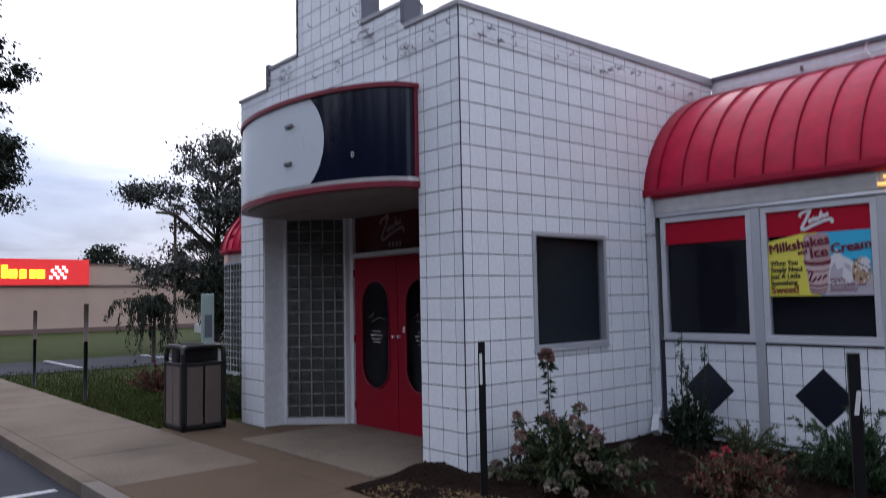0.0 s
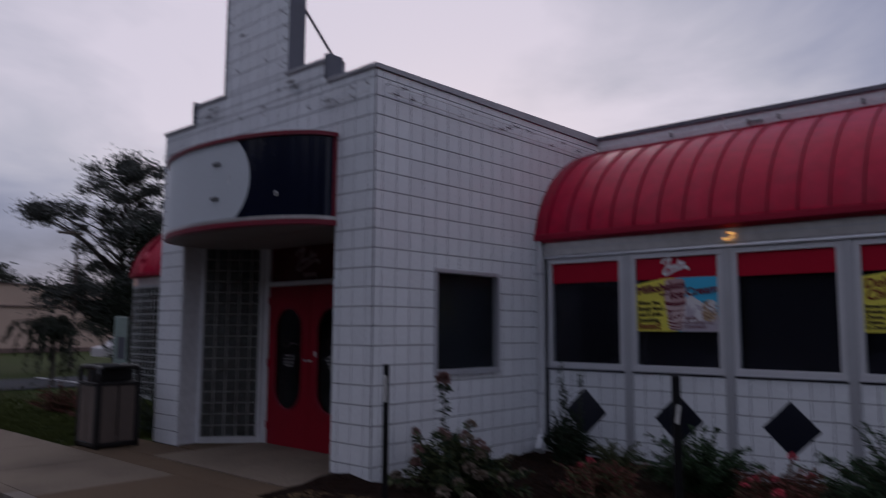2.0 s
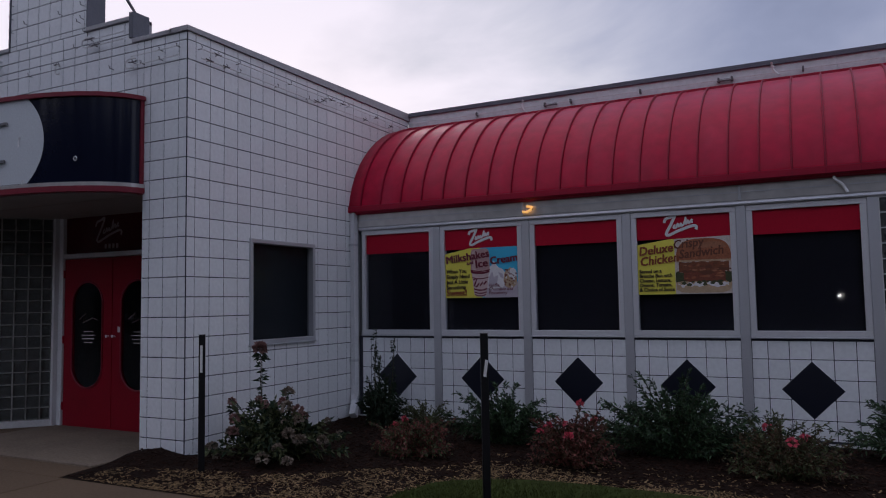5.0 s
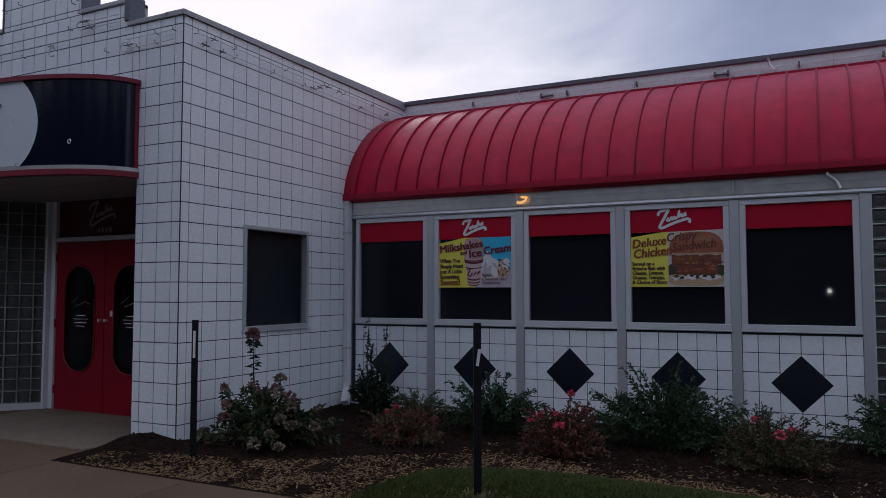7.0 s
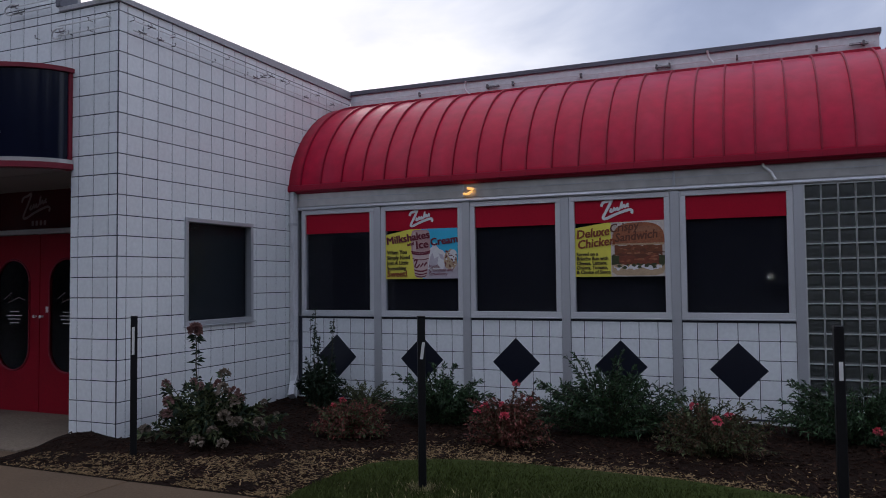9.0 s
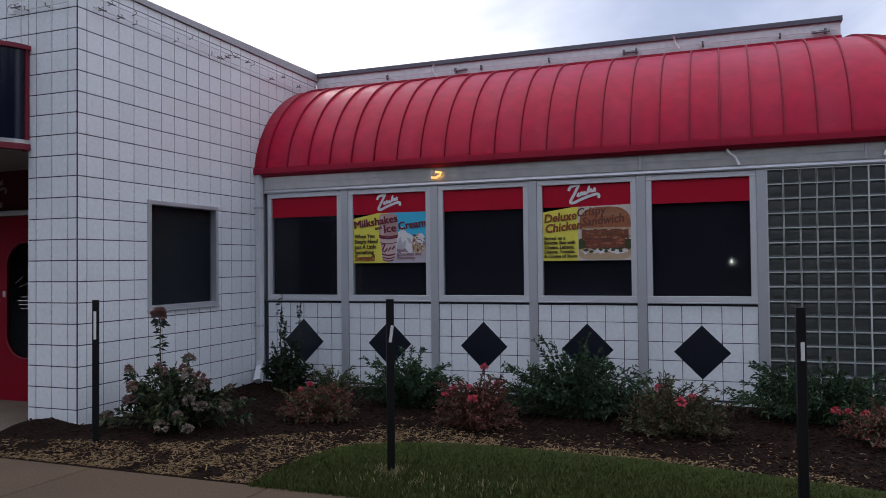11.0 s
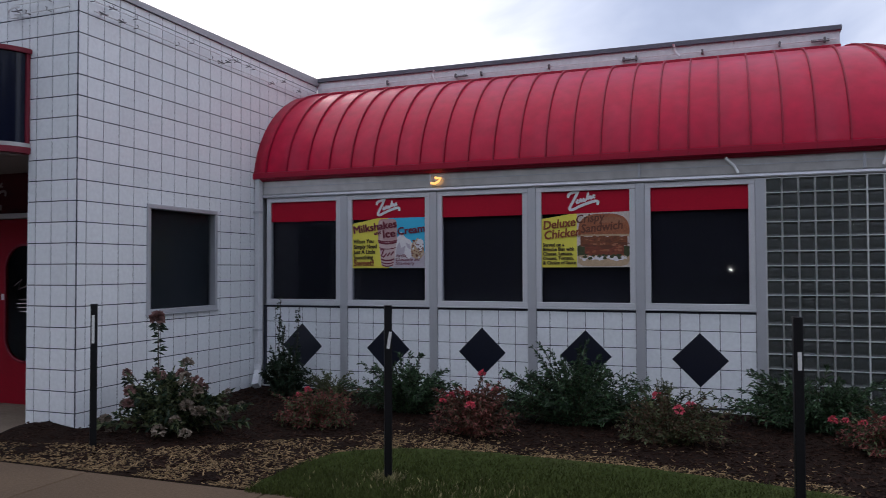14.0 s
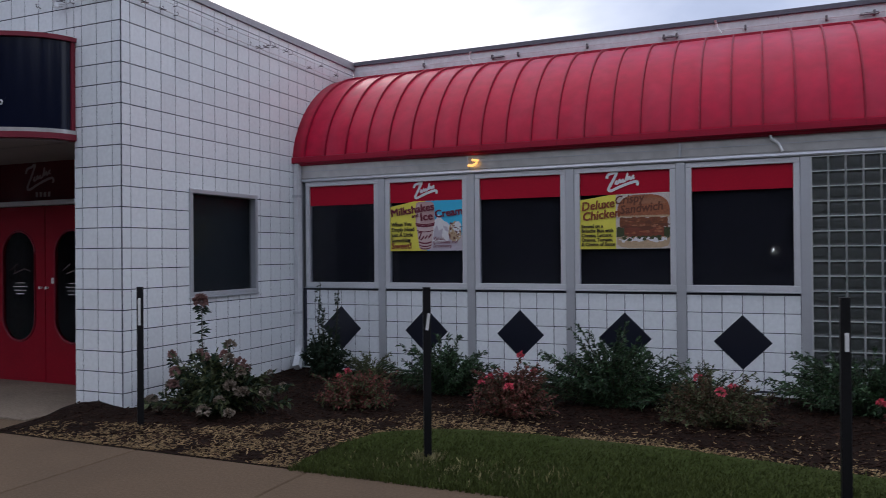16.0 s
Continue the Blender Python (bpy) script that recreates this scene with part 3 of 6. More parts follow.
for k in range(-18, 12):
    ob = new("slab", slab_pale if k < -2 else slab)
    ob.parent = walk_ob
    ob.matrix_basis = pose(1.185 + 0.803 + 1.606 * k, -6.276, random.uniform(-0.002, 0.002) + ground_z(1.985 + 1.606 * k))
for k in range(-12, 8):
    ob = new("kerb_stone", kstone_pale if k < -1 else kstone)
    ob.parent = kerb_ob
    ob.matrix_basis = pose(1.2 + 2.4 * k, -7.075, 0.0 + ground_z(1.2 + 2.4 * k))
for a, b, c, d in ((-4.86, -3.05, -5.555, -5.16), (-3.042, -0.52, -5.555, -5.16), (-4.86, -3.31, -5.152, -4.575)):
    box("slab", (a, c, -0.14), (b, d, 0.0), "concrete", walk_ob, bevel=0.006)
box("slab", (-3.83, -4.56, -0.14), (-3.31, -3.6, 0.012), "concrete", walk_ob, bevel=0.006)
box("slab", (-3.302, -5.152, -0.14), (-0.60, -3.5, 0.014), "concrete_pale", walk_ob, "paler concrete slab before the doors", bevel=0.006)


# planting bed: mulch, litter, grass
def grass_edge(x):
    keys = ((2.64, -5.56), (2.66, -4.8), (2.74, -4.52), (2.87, -4.37), (3.18, -4.18), (3.5, -4.08), (4.0, -4.05), (4.5, -4.07), (5.15, -4.10), (5.6, -4.20), (6.0, -4.26), (6.3, -4.34), (6.65, -4.43), (9.5, -4.9))
    for (x0, y0), (x1, y1) in zip(keys, keys[1:]):
        if x0 <= x <= x1:
            return y0 + (y1 - y0) * (x - x0) / (x1 - x0)
    return -9.0


def bed_z(x, y):
    n = noise.noise((x * 1.7, y * 1.7, 0.3)) * 0.02 + noise.noise((x * 7, y * 7, 1.3)) * 0.008
    edge = min(1.0, max(0.0, (y + 5.56) / 0.5))
    mound = 0.10 * math.exp(-((x + 0.25) / 0.35) ** 2 - ((y + 4.75) / 0.22) ** 2)
    dip = -0.05 if y < grass_edge(x) - 0.03 else 0.0
    return dip + edge * (0.02 + n + mound)


sheet("planting_bed", span(-0.5, 11.0, 150), span(-5.555, -1.0, 60), bed_z, "mulch", "dark bark mulch bed along the diner wall", "mulch bed")
sheet("bed_return", span(-0.5, 0.1, 10), span(-5.5, -4.56, 10), lambda x, y: bed_z(x, y) + 0.004, "mulch", "mulch round the wall corner", "mulch bed")


def scatter_chips(name, count, where, size, material, label, category, lift=0.006):
    chunks = []
    while len(chunks) < count:
        x, y = where()
        if x is None:
            continue
        l, w = size * random.uniform(0.6, 1.7), size * random.uniform(0.18, 0.4)
        m = pose(x, y, bed_z(x, y) + lift * random.uniform(0.3, 1.6), random.uniform(-25, 25), random.uniform(-25, 25), random.uniform(0, 360))
        v, f = plate([(-l / 2, -w / 2), (l / 2, -w * 0.3), (l * 0.4, w / 2), (-l * 0.45, w * 0.4)], -w * 0.3, 0)
        chunks.append(([m @ Vector(p) for p in v], f))
    return tagged(solid(name, *merge(chunks), material), label, category, "", "stuff")


def in_mulch():
    x, y = random.uniform(-0.45, 8.5), random.uniform(-5.5, -1.6)
    if x < 0.03 and y > YF - 0.02 or y < grass_edge(x) or (x > 7.1 and math.hypot(x - 7.17, y) < 1.6):
        return None, None
    return x, y


def in_litter():
    """Thick along the walk and the grass edge, thinning out into the mulch."""
    x = random.uniform(-0.3, 8.2)
    e = grass_edge(x)
    if e > -8:
        reach = 0.85 - 0.55 * min(1.0, max(0.0, (x - 2.9) / 1.2)) + (0.9 if random.random() < 0.3 else 0.0)
        y = e - 0.10 + reach * random.random() ** 2.0
        if x > 3.9 and random.random() < 0.5:
            return None, None
    else:
        reach = 0.45 + 0.28 * max(x, 0) + 0.45 * max(0.0, x - 1.4)
        y = -5.53 + reach * random.random() ** 1.45
        if random.random() > 0.18 + 0.55 * max(0.0, x):
            return None, None
    if y > -3.2 or noise.noise((x * 2.3, y * 2.3, 4.0)) < -0.25 + 0.5 * random.random() - 0.25:
        return None, None
    return x, y


scatter_chips("mulch_chips", 9000, in_mulch, 0.055, "chip", "loose dark bark chips", "bark mulch")
scatter_chips("wood_litter", 9000, in_litter, 0.031, "straw", "pale dry wood and leaf litter along the grass", "leaf litter")


def grass(name, count, where, height, label, material="blade", width=0.006):
    verts, faces = [], []
    made = 0
    while made < count:
        x, y, z = where()
        if x is None:
            continue
        made += 1
        a, h = random.uniform(0, 6.28), height * random.uniform(0.5, 1.3)
        dx, dy = math.cos(a) * width, math.sin(a) * width
        lx, ly = random.gauss(0, 0.35) * h, random.gauss(0, 0.35) * h
        o = len(verts)
        verts += [(x - dx, y - dy, z), (x + dx, y + dy, z), (x + dx * .7 + lx * .4, y + dy * .7 + ly * .4, z + h * .6),
                  (x - dx * .7 + lx * .4, y - dy * .7 + ly * .4, z + h * .6), (x + lx, y + ly, z + h)]
        faces += [(o, o + 1, o + 2, o + 3), (o + 3, o + 2, o + 4)]
    return tagged(solid(name, verts, faces, material), label, "grass", "", "stuff")


def in_patch():
    x, y = random.uniform(2.5, 9.4), random.uniform(-5.60, -3.85)
    e = grass_edge(x) + 0.05 * noise.noise((x * 4, y * 4, 0))
    return (x, y, 0.0) if y < e - abs(random.gauss(0, 0.09)) else (None, None, None)


def in_lawn():
    x, y = -4.95 - abs(random.gauss(0, 4.5)), -5.54 + abs(random.gauss(0, 2.2))
    return (x, y, -0.025) if x > -16 else (None, None, None)


patch_x = span(2.645, 9.4, 60)
solid_v, solid_f = [], []
for i, x in enumerate(patch_x):
    solid_v += [(x, -5.566, 0.004), (x, grass_edge(x) - 0.02, 0.035)]
    if i:
        solid_f.append((2 * i - 2, 2 * i, 2 * i + 1, 2 * i - 1))
tagged(solid("grass_patch_soil", solid_v, solid_f, "lawn"), "rounded patch of lawn in front of the bed", "lawn", "", "structure")
grass("patch_grass", 62000, in_patch, 0.048, "short green grass of the rounded lawn patch", width=0.0042)
grass("lawn_grass", 16000, in_lawn, 0.07, "mown green grass beside the walk", width=0.010)


def at_posts():
    if random.random() < 0.30:
        x, y = random.gauss(3.95, 0.45), random.gauss(-5.20, 0.14)
        return (x, y, 0.012) if y > -5.5 else (None, None, None)
    px, py = random.choice(((3.466, -4.993), (3.466, -4.993), (6.214, -5.082)))
    return px + random.gauss(0, 0.06), py + random.gauss(0, 0.05), 0.01


grass("dry_tufts", 700, at_posts, 0.045, "dry pale grass tufts round the posts", "dry_blade")

# ---- entrance block ----
side = thing("wall_side", "white glazed tile wall with a small dark window", "wall", kind="structure")
SWIN = (-3.615, -2.455, 1.095, 2.26)
bm = bmesh.new()
for a, b, c, d in ((YF + 0.01, SWIN[0], 0, 4.36), (SWIN[1], 0.0, 0, 4.36), (SWIN[0], SWIN[1], 0, SWIN[2]), (SWIN[0], SWIN[1], SWIN[3], 4.36)):
    add_box(bm, (-0.22, a, c - (0.1 if c == 0 else 0)), (-0.004, b, d))
part("backing", bm, "grout", side, "dark grout bed behind the tiles")
SIDE_M = frame_of((-0.010, 0, 0), (0, 1, 0), (0, 0, 1), (1, 0, 0))


def canopy_z(r):
    """Height of the red roof over the window wall, r metres out from the parapet."""
    u = min(1.0, r / 1.66)
    return 2.76 + 1.42 * (1 - u ** 1.8) ** (1 / 1.8)


def side_keep(y, z):
    return not (y > -1.60 and z < canopy_z(-y) - 0.2)


box("corner_joint", (-0.0115, YF + 0.0015, -0.05), (-0.0015, YF + 0.0115, 4.36), "grout", side, "dark grout line down the corner")
lay_tiles(side, SIDE_M, steps_between(YF + 0.006, -0.002, -4.447, 0.2086), steps_between(0.0, 4.36, Z0, HZ), hole=SWIN, keep=side_keep)

sw = thing("window_1", "small dark window in a grey aluminium frame", "window", kind="structure")


def ring_frame(name, parent, material, y0, y1, z0, z1, w, x0, x1, axis):
    """A rectangular frame as one mesh; axis 'x': its plane faces +x, 'y': it faces -y."""
    bm = bmesh.new()
    for a, b, c, d in ((y0, y1, z0, z0 + w), (y0, y1, z1 - w, z1), (y0, y0 + w, z0 + w, z1 - w), (y1 - w, y1, z0 + w, z1 - w)):
        if axis == "x":
            add_box(bm, (x0, a, c), (x1, b, d), 0.004)
        else:
            add_box(bm, (a, x0, c), (b, x1, d), 0.004)
    return part(name, bm, material, parent)


ring_frame("window_frame", sw, "alu", SWIN[0] - 0.015, SWIN[1] + 0.015, SWIN[2] - 0.015, SWIN[3] + 0.015, 0.048, -0.08, 0.022, "x")
box("pane", (-0.055, SWIN[0] + 0.04, SWIN[2] + 0.04), (-0.045, SWIN[1] - 0.04, SWIN[3] - 0.04), "glass_dull", sw).visible_shadow = False
# added sheet: the dim room put into one even colour
box("blind", (-0.10, SWIN[0], SWIN[2]), (-0.092, SWIN[1], SWIN[3]), "slate", sw, "dark slate sheet behind the glass, standing in for the dim room")
box("window_sill", (-0.01, SWIN[0] - 0.025, SWIN[2] - 0.032), (0.030, SWIN[1] + 0.025, SWIN[2] - 0.0155), "alu", sw, bevel=0.004)

# front: two pilasters, stepped top and the tower
front = thing("wall_front", "white tiled entrance front with a stepped top", "wall", kind="structure")
FRONT_M = frame_of((0, YF + 0.010, 0), (1, 0, 0), (0, 0, 1), (0, -1, 0))
XL, XR = -3.85, -0.63
bm = bmesh.new()
add_box(bm, (XR + 0.004, YF + 0.004, -0.1), (-0.22, YF + 0.29, 2.70))
add_box(bm, (-0.2199, YF + 0.004, -0.1), (-0.0042, YF + 0.0098, 4.36))
add_box(bm, (-ENTRY_W + 0.004, YF + 0.004, -0.1), (XL - 0.004, YF + 0.29, 2.70))
add_box(bm, (-ENTRY_W + 0.004, YF + 0.004, 2.7), (-0.22, YF + 0.21, 4.36))
add_box(bm, (-3.70, YF + 0.004, 4.36), (-0.80, YF + 0.21, 4.62))
part("backing", bm, "grout", front, "dark grout bed behind the tiles")
zs = steps_between(0.0, 4.36, Z0, HZ)
lay_tiles(front, FRONT_M, steps_between(XR, -0.006, -0.120, H), zs)
lay_tiles(front, FRONT_M, steps_between(-ENTRY_W, XL, -ENTRY_W + 0.120, H), zs)
lay_tiles(front, FRONT_M, steps_between(XL, XR, -0.120, H), [3.70] + [z for z in zs if z > 3.72])
lay_tiles(front, FRONT_M, steps_between(-3.70, -0.80, -0.120, H), steps_between(4.36, 4.62, Z0, HZ))
for x0, x1, nm in ((XL - 0.004, XL + 0.012, "return"), (XR - 0.012, XR + 0.004, "return")):
    box(nm, (x0, YF + 0.012, -0.05), (x1, YF + 0.30, 2.71), "panel", front, "plain grey-white return of the pilaster")
west = lone_box("wall_west", (-ENTRY_W, YF + 0.03, -0.1), (-ENTRY_W + 0.2, 0.0, 4.36), "panel", "plain white wall of the entrance block", "wall", "structure")

cop = thing("trim", "grey sheet metal coping along the stepped parapet", "coping", kind="structure")
for a, b, z in ((-ENTRY_W - 0.02, -3.70, 4.36), (-0.80, -0.20, 4.36), (-3.72, -2.93, 4.62), (-1.55, -0.78, 4.62)):
    box("coping_length", (a, YF - 0.025, z), (b, YF + 0.235, z + 0.05), "coping_pale", cop, bevel=0.006)
solid("coping_length", [(x, y, z) for y, top in ((YF - 0.025, 4.412), (0.16, 4.482)) for x, z in ((-0.235, 4.36), (0.025, 4.36), (0.025, top - 0.005), (0.020, top), (-0.235, top))],
      [(0, 1, 2, 3, 4), (9, 8, 7, 6, 5)] + [(k, 5 + k, 5 + (k + 1) % 5, (k + 1) % 5) for k in range(5)], "coping_pale", cop)
box("coping_length", (-ENTRY_W - 0.02, YF + 0.24, 4.36), (-ENTRY_W + 0.235, 0.0, 4.41), "coping_pale", cop, bevel=0.006)
for x in (-3.72, -0.80):
    box("step_flashing", (x, YF - 0.02, 4.40), (x + 0.02, YF + 0.23, 4.655), "coping_pale", cop)
for x in (-3.71, -0.845):
    box("coping_block", (x + 0.006, YF - 0.032, 4.418), (x + 0.074, YF + 0.19, 4.705), "tower_edge", cop, "dark upright end cap of the step", 0.005)

# tower with a round head
TX0, TX1, TZ = -2.93, -1.55, 6.08
TR = (TX1 - TX0) / 2
tower_line = [(TX0, 4.62), (TX1, 4.62)] + [((TX0 + TX1) / 2 + TR * math.cos(math.pi * k / 24), TZ + TR * math.sin(math.pi * k / 24)) for k in range(25)]
tower = thing("sign_tower", "round-headed white tiled sign tower edged in blue-grey metal", "tower", kind="structure")
solid("backing", *plate(tower_line, -0.20, 0.006), "grout", tower, m=FRONT_M)
v, f = [], []
rim = tower_line[1:] + [tower_line[0]]
for k, (x, z) in enumerate(rim):
    cx, cz = (TX0 + TX1) / 2, min(z, TZ)
    l = math.hypot(x - cx, z - cz)
    nx, nz = ((x - cx) / l, (z - cz) / l) if z >= TZ else ((1, 0) if x > cx else (-1, 0))
    for o, d in ((0.0, 0.022), (0.02, 0.022), (0.02, -0.21), (0.0, -0.21)):
        v.append((x + nx * o, z + nz * o, d))
    if k:
        for q in range(4):
            f.append((4 * k - 4 + q, 4 * k - 4 + (q + 1) % 4, 4 * k + (q + 1) % 4, 4 * k + q))
solid("edge_band", v, f, "tower_edge", tower, "blue-grey metal edge band", FRONT_M)
solid("back_panel", *plate([(x, z) for x, z in tower_line], -0.215, -0.205), "tower_edge", tower, m=FRONT_M)
lay_tiles(tower, FRONT_M, steps_between(TX0, TX1, -0.120 - 7 * H - 0.05, H), steps_between(4.62, TZ + TR, Z0, HZ), region=[(x, z) for x, z in tower_line])
for x, top, foot in ((-1.66, (-4.36, 5.68), (-3.55, 4.85)), (-2.82, (-4.36, 5.68), (-3.55, 4.85)), (-1.66, (-4.36, 4.95), (-4.10, 4.55))):
    tube("brace", [(x, *top), (x, foot[0], foot[1]), (x, foot[0] + 0.5 * (foot[0] - top[0]), foot[1] + 0.5 * (foot[1] - top[1]))], 0.019, "coping_pale", tower, "thin steel brace")

# ---- marquee over the doors ----
mq = thing("marquee", "curved sign drum, navy with a white round-ended panel", "sign")
MC, MA, MB = -2.24, 1.615, 0.715


def marq(t, grow=0.0):
    """Plan of the drum: t from 0 (end by the side wall) to pi."""
    return MC + (MA + grow) * math.cos(t), YF - (MB + grow) * math.sin(t)


def marq_band(name, z0, z1, g0, g1, material, label, t0=0.0, t1=math.pi, n=64):
    v, f = [], []
    for k in range(n + 1):
        t = t0 + (t1 - t0) * k / n
        for g, z in ((g0, z0), (g1, z0), (g1, z1), (g0, z1)):
            x, y = marq(t, g)
            v.append((x, min(y, YF - 0.002), z))
        if k:
            for q in range(4):
                f.append((4 * k - 4 + q, 4 * k + q, 4 * k + (q + 1) % 4, 4 * k - 4 + (q + 1) % 4))
    ob = solid(name, v, f, material, mq, label)
    ob.data.polygons.foreach_set("use_smooth", [True] * len(f))
    for e in ob.data.edges:
        a, b = e.vertices
        e.use_edge_sharp = abs(a - b) == 4
    return ob


face_ob = marq_band("face_panel", 2.80, 3.70, -0.03, 0.0, "navy", "glossy navy face panel", n=200)
marq_band("top_rim", 3.70, 3.745, -0.05, 0.035, "rim", "dark red top rim")
marq_band("lower_rim", 2.71, 2.768, -0.06, 0.030, "rim", "dark red lower rim")
marq_band("trim_strip", 2.768, 2.808, -0.02, 0.026, "fascia", "dirty pale metal strip")
for z0, z1, nm, mt in ((2.700, 2.710, "soffit", "soffit"), (3.735, 3.742, "cover", "tower_edge")):
    pts = [marq(math.pi * k / 48, -0.055) for k in range(49)]
    v, f = plate([(x, min(y, YF - 0.003)) for x, y in reversed(pts)], z0, z1)
    solid(nm, v, f + [tuple(range(48, -1, -1))], mt, mq)
box("end_frame", (XR - 0.030, YF - 0.045, 2.700), (XR + 0.022, YF - 0.002, 3.748), "rim", mq, "red upright end frame", 0.004)
# white panel with a round end
v, f = [], []
DC, DR = (-1.98, 3.255), 0.60
rows = span(2.815, 3.70, 14)
for j, z in enumerate(rows):
    dz = min(1.0, abs(z - DC[1]) / DR)
    xe = DC[0] + DR * math.sqrt(max(0.0, 1 - dz * dz))
    te = math.acos(max(-1, min(1, (xe - MC) / MA)))
    for k in range(25):
        t = te + (math.pi - te) * k / 24
        x, y = marq(t, 0.006)
        v.append((x, min(y, YF - 0.002), z))
        if j and k:
            o = j * 25 + k
            f.append((o - 26, o - 1, o, o - 25))
solid("white_panel", v, f, "white_acrylic", mq, "white acrylic panel with a round end").data.polygons.foreach_set("use_smooth", [True] * len(f))
for xe, z in ((-1.90, 3.46), (-1.92, 3.06)):
    t = math.acos((xe - MC) / MA)
    x, y = marq(t, 0.02)
    bm = bmesh.new(); add_box(bm, (x - 0.07, y - 0.012, z - 0.016), (x + 0.07, y + 0.012, z + 0.016), 0.004)
    part("bracket", bm, "clip", face_ob, "small dark metal bracket")
x, y = marq(math.acos((-1.05 - MC) / MA), 0.012)
tube("ring", [(x + 0.022 * math.cos(a), y - 0.004, 3.05 + 0.022 * math.sin(a)) for a in span(0, 6.0, 10)], 0.006, "neon", face_ob)
for xe, z, l in ((-1.68, 3.20, 0.10), (-1.62, 2.80, 0.05)):
    x, y = marq(math.acos((xe - MC) / MA), 0.02)
    tube("tube_stub", [(x, y, z), (x + 0.01, y - 0.01, z + l / 2), (x + 0.02, y, z + l)], 0.006, "neon", mq, "broken glass tube stub")
# stub whose amber glow replaces the reflection of a warm light
tube("tube_stub", [(-0.668, YF - 0.055, 3.10), (-0.672, YF - 0.075, 3.15), (-0.664, YF - 0.07, 3.20)], [0.016, 0.020, 0.012], "amber", mq, "glass tube stub at the drum's end, glowing amber for a reflected light")
for z in (3.76, 3.65):
    tube("glass_tube", [(marq(t, 0.07)[0], marq(t, 0.07)[1], z + (0.0 if z < 3.7 else 0.03)) for t in span(2.2, 3.05, 14)], 0.007, "neon", mq, "thin clear glass tube")

# ---- door recess ----
YD = -3.59
room = thing("wall_recess", "door recess wall of pale frames and plaster", "wall", kind="structure")
box("recess_ceiling", (XL, YF + 0.001, 2.6965), (XR, YD + 0.2, 2.7195), "soffit", room)
box("transom_bar", (-3.22, YD - 0.04, 2.165), (-1.26, YD + 0.06, 2.225), "white_frame", room, "pale transom bar", 0.005)
for x in (-3.235, -1.325):
    box("jamb", (x, YD - 0.05, 0.014), (x + 0.08, YD + 0.06, 2.72), "white_frame", room, "pale door jamb", 0.005)
box("transom_panel", (-3.155, YD, 2.225), (-1.325, YD + 0.04, 2.72), "transom", room, "dark red transom glass")
for s in (1, -1):
    fxp = lambda x: x if s == 1 else 2 * MC - x
    for a, b in (((-3.845, -4.275), (-3.775, -4.235)), ((-3.325, -3.70), (-3.235, -3.62))):
        box("frame_post", (fxp(a[0]), a[1], 0.014), (fxp(b[0]), b[1] + 0.03, 2.72), "white_frame", room, "pale frame post", 0.004)


def door_leaf(x0, x1):
    d = thing("door_leaf", "glossy red door with a long oval light", "door", "entrance doors", at=((x0 + x1) / 2, YD, 0.014))
    w, h, n = (x1 - x0) - 0.012, 2.14, 40
    inner, outer = [], []
    r, zc0, zc1 = 0.285, 0.49 + 0.285, 1.84 - 0.285
    for k in range(n):
        a = 2 * math.pi * (k + 0.5) / n
        ca, sa = math.cos(a), math.sin(a)
        inner.append((r * ca, (zc1 if sa > 0 else zc0) + r * sa))
        # outer point on the door's edge
        px, pz = r * ca, (zc1 if sa > 0 else zc0) + r * sa
        kx = (w / 2 - abs(px)) / abs(ca) if abs(ca) > 1e-6 else 1e9
        kz = ((h - pz) / sa) if sa > 0 else (pz / -sa)
        kk = min(kx, kz)
        outer.append((px + ca * kk, pz + sa * kk))
    for k in range(n):
        for cx, cz in ((-w / 2, 0), (w / 2, 0), (w / 2, h), (-w / 2, h)):
            a, b = outer[k], outer[(k + 1) % n]
            if abs(a[0] - b[0]) > 1e-6 and abs(a[1] - b[1]) > 1e-6 and min(math.hypot(p[0] - cx, p[1] - cz) for p in (a, b)) < 0.4 and (a[0] - cx) * (b[0] - cx) >= 0 and (abs(a[0] - cx) < 1e-5 or abs(b[0] - cx) < 1e-5) and (abs(a[1] - cz) < 1e-5 or abs(b[1] - cz) < 1e-5):
                if math.hypot(a[0] - cx, a[1] - cz) < math.hypot(b[0] - cx, b[1] - cz):
                    outer[k] = (cx, cz)
                else:
                    outer[(k + 1) % n] = (cx, cz)
    v = [(x, y, z) for y in (-0.022, 0.022) for x, z in inner] + [(x, y, z) for y in (-0.022, 0.022) for x, z in outer]
    f = []
    for k in range(n):
        j = (k + 1) % n
        f += [(k, j, 2 * n + j, 2 * n + k), (n + k, 3 * n + k, 3 * n + j, n + j), (k, n + k, n + j, j), (2 * n + k, 2 * n + j, 3 * n + j, 3 * n + k)]
    leaf = solid("leaf", v, f, "red_door", d)
    tube("light_rim", [(x, -0.026, z) for x, z in inner + inner[:1]], 0.013, "rim", leaf, "dark rim of the oval light", 6)
    solid("pane", *plate([(x * 0.99, z) for x, z in inner], -0.004, 0.004), "glass", leaf, m=frame_of((0, 0, 0), (1, 0, 0), (0, 0, 1), (0, -1, 0))).visible_shadow = False
    return d


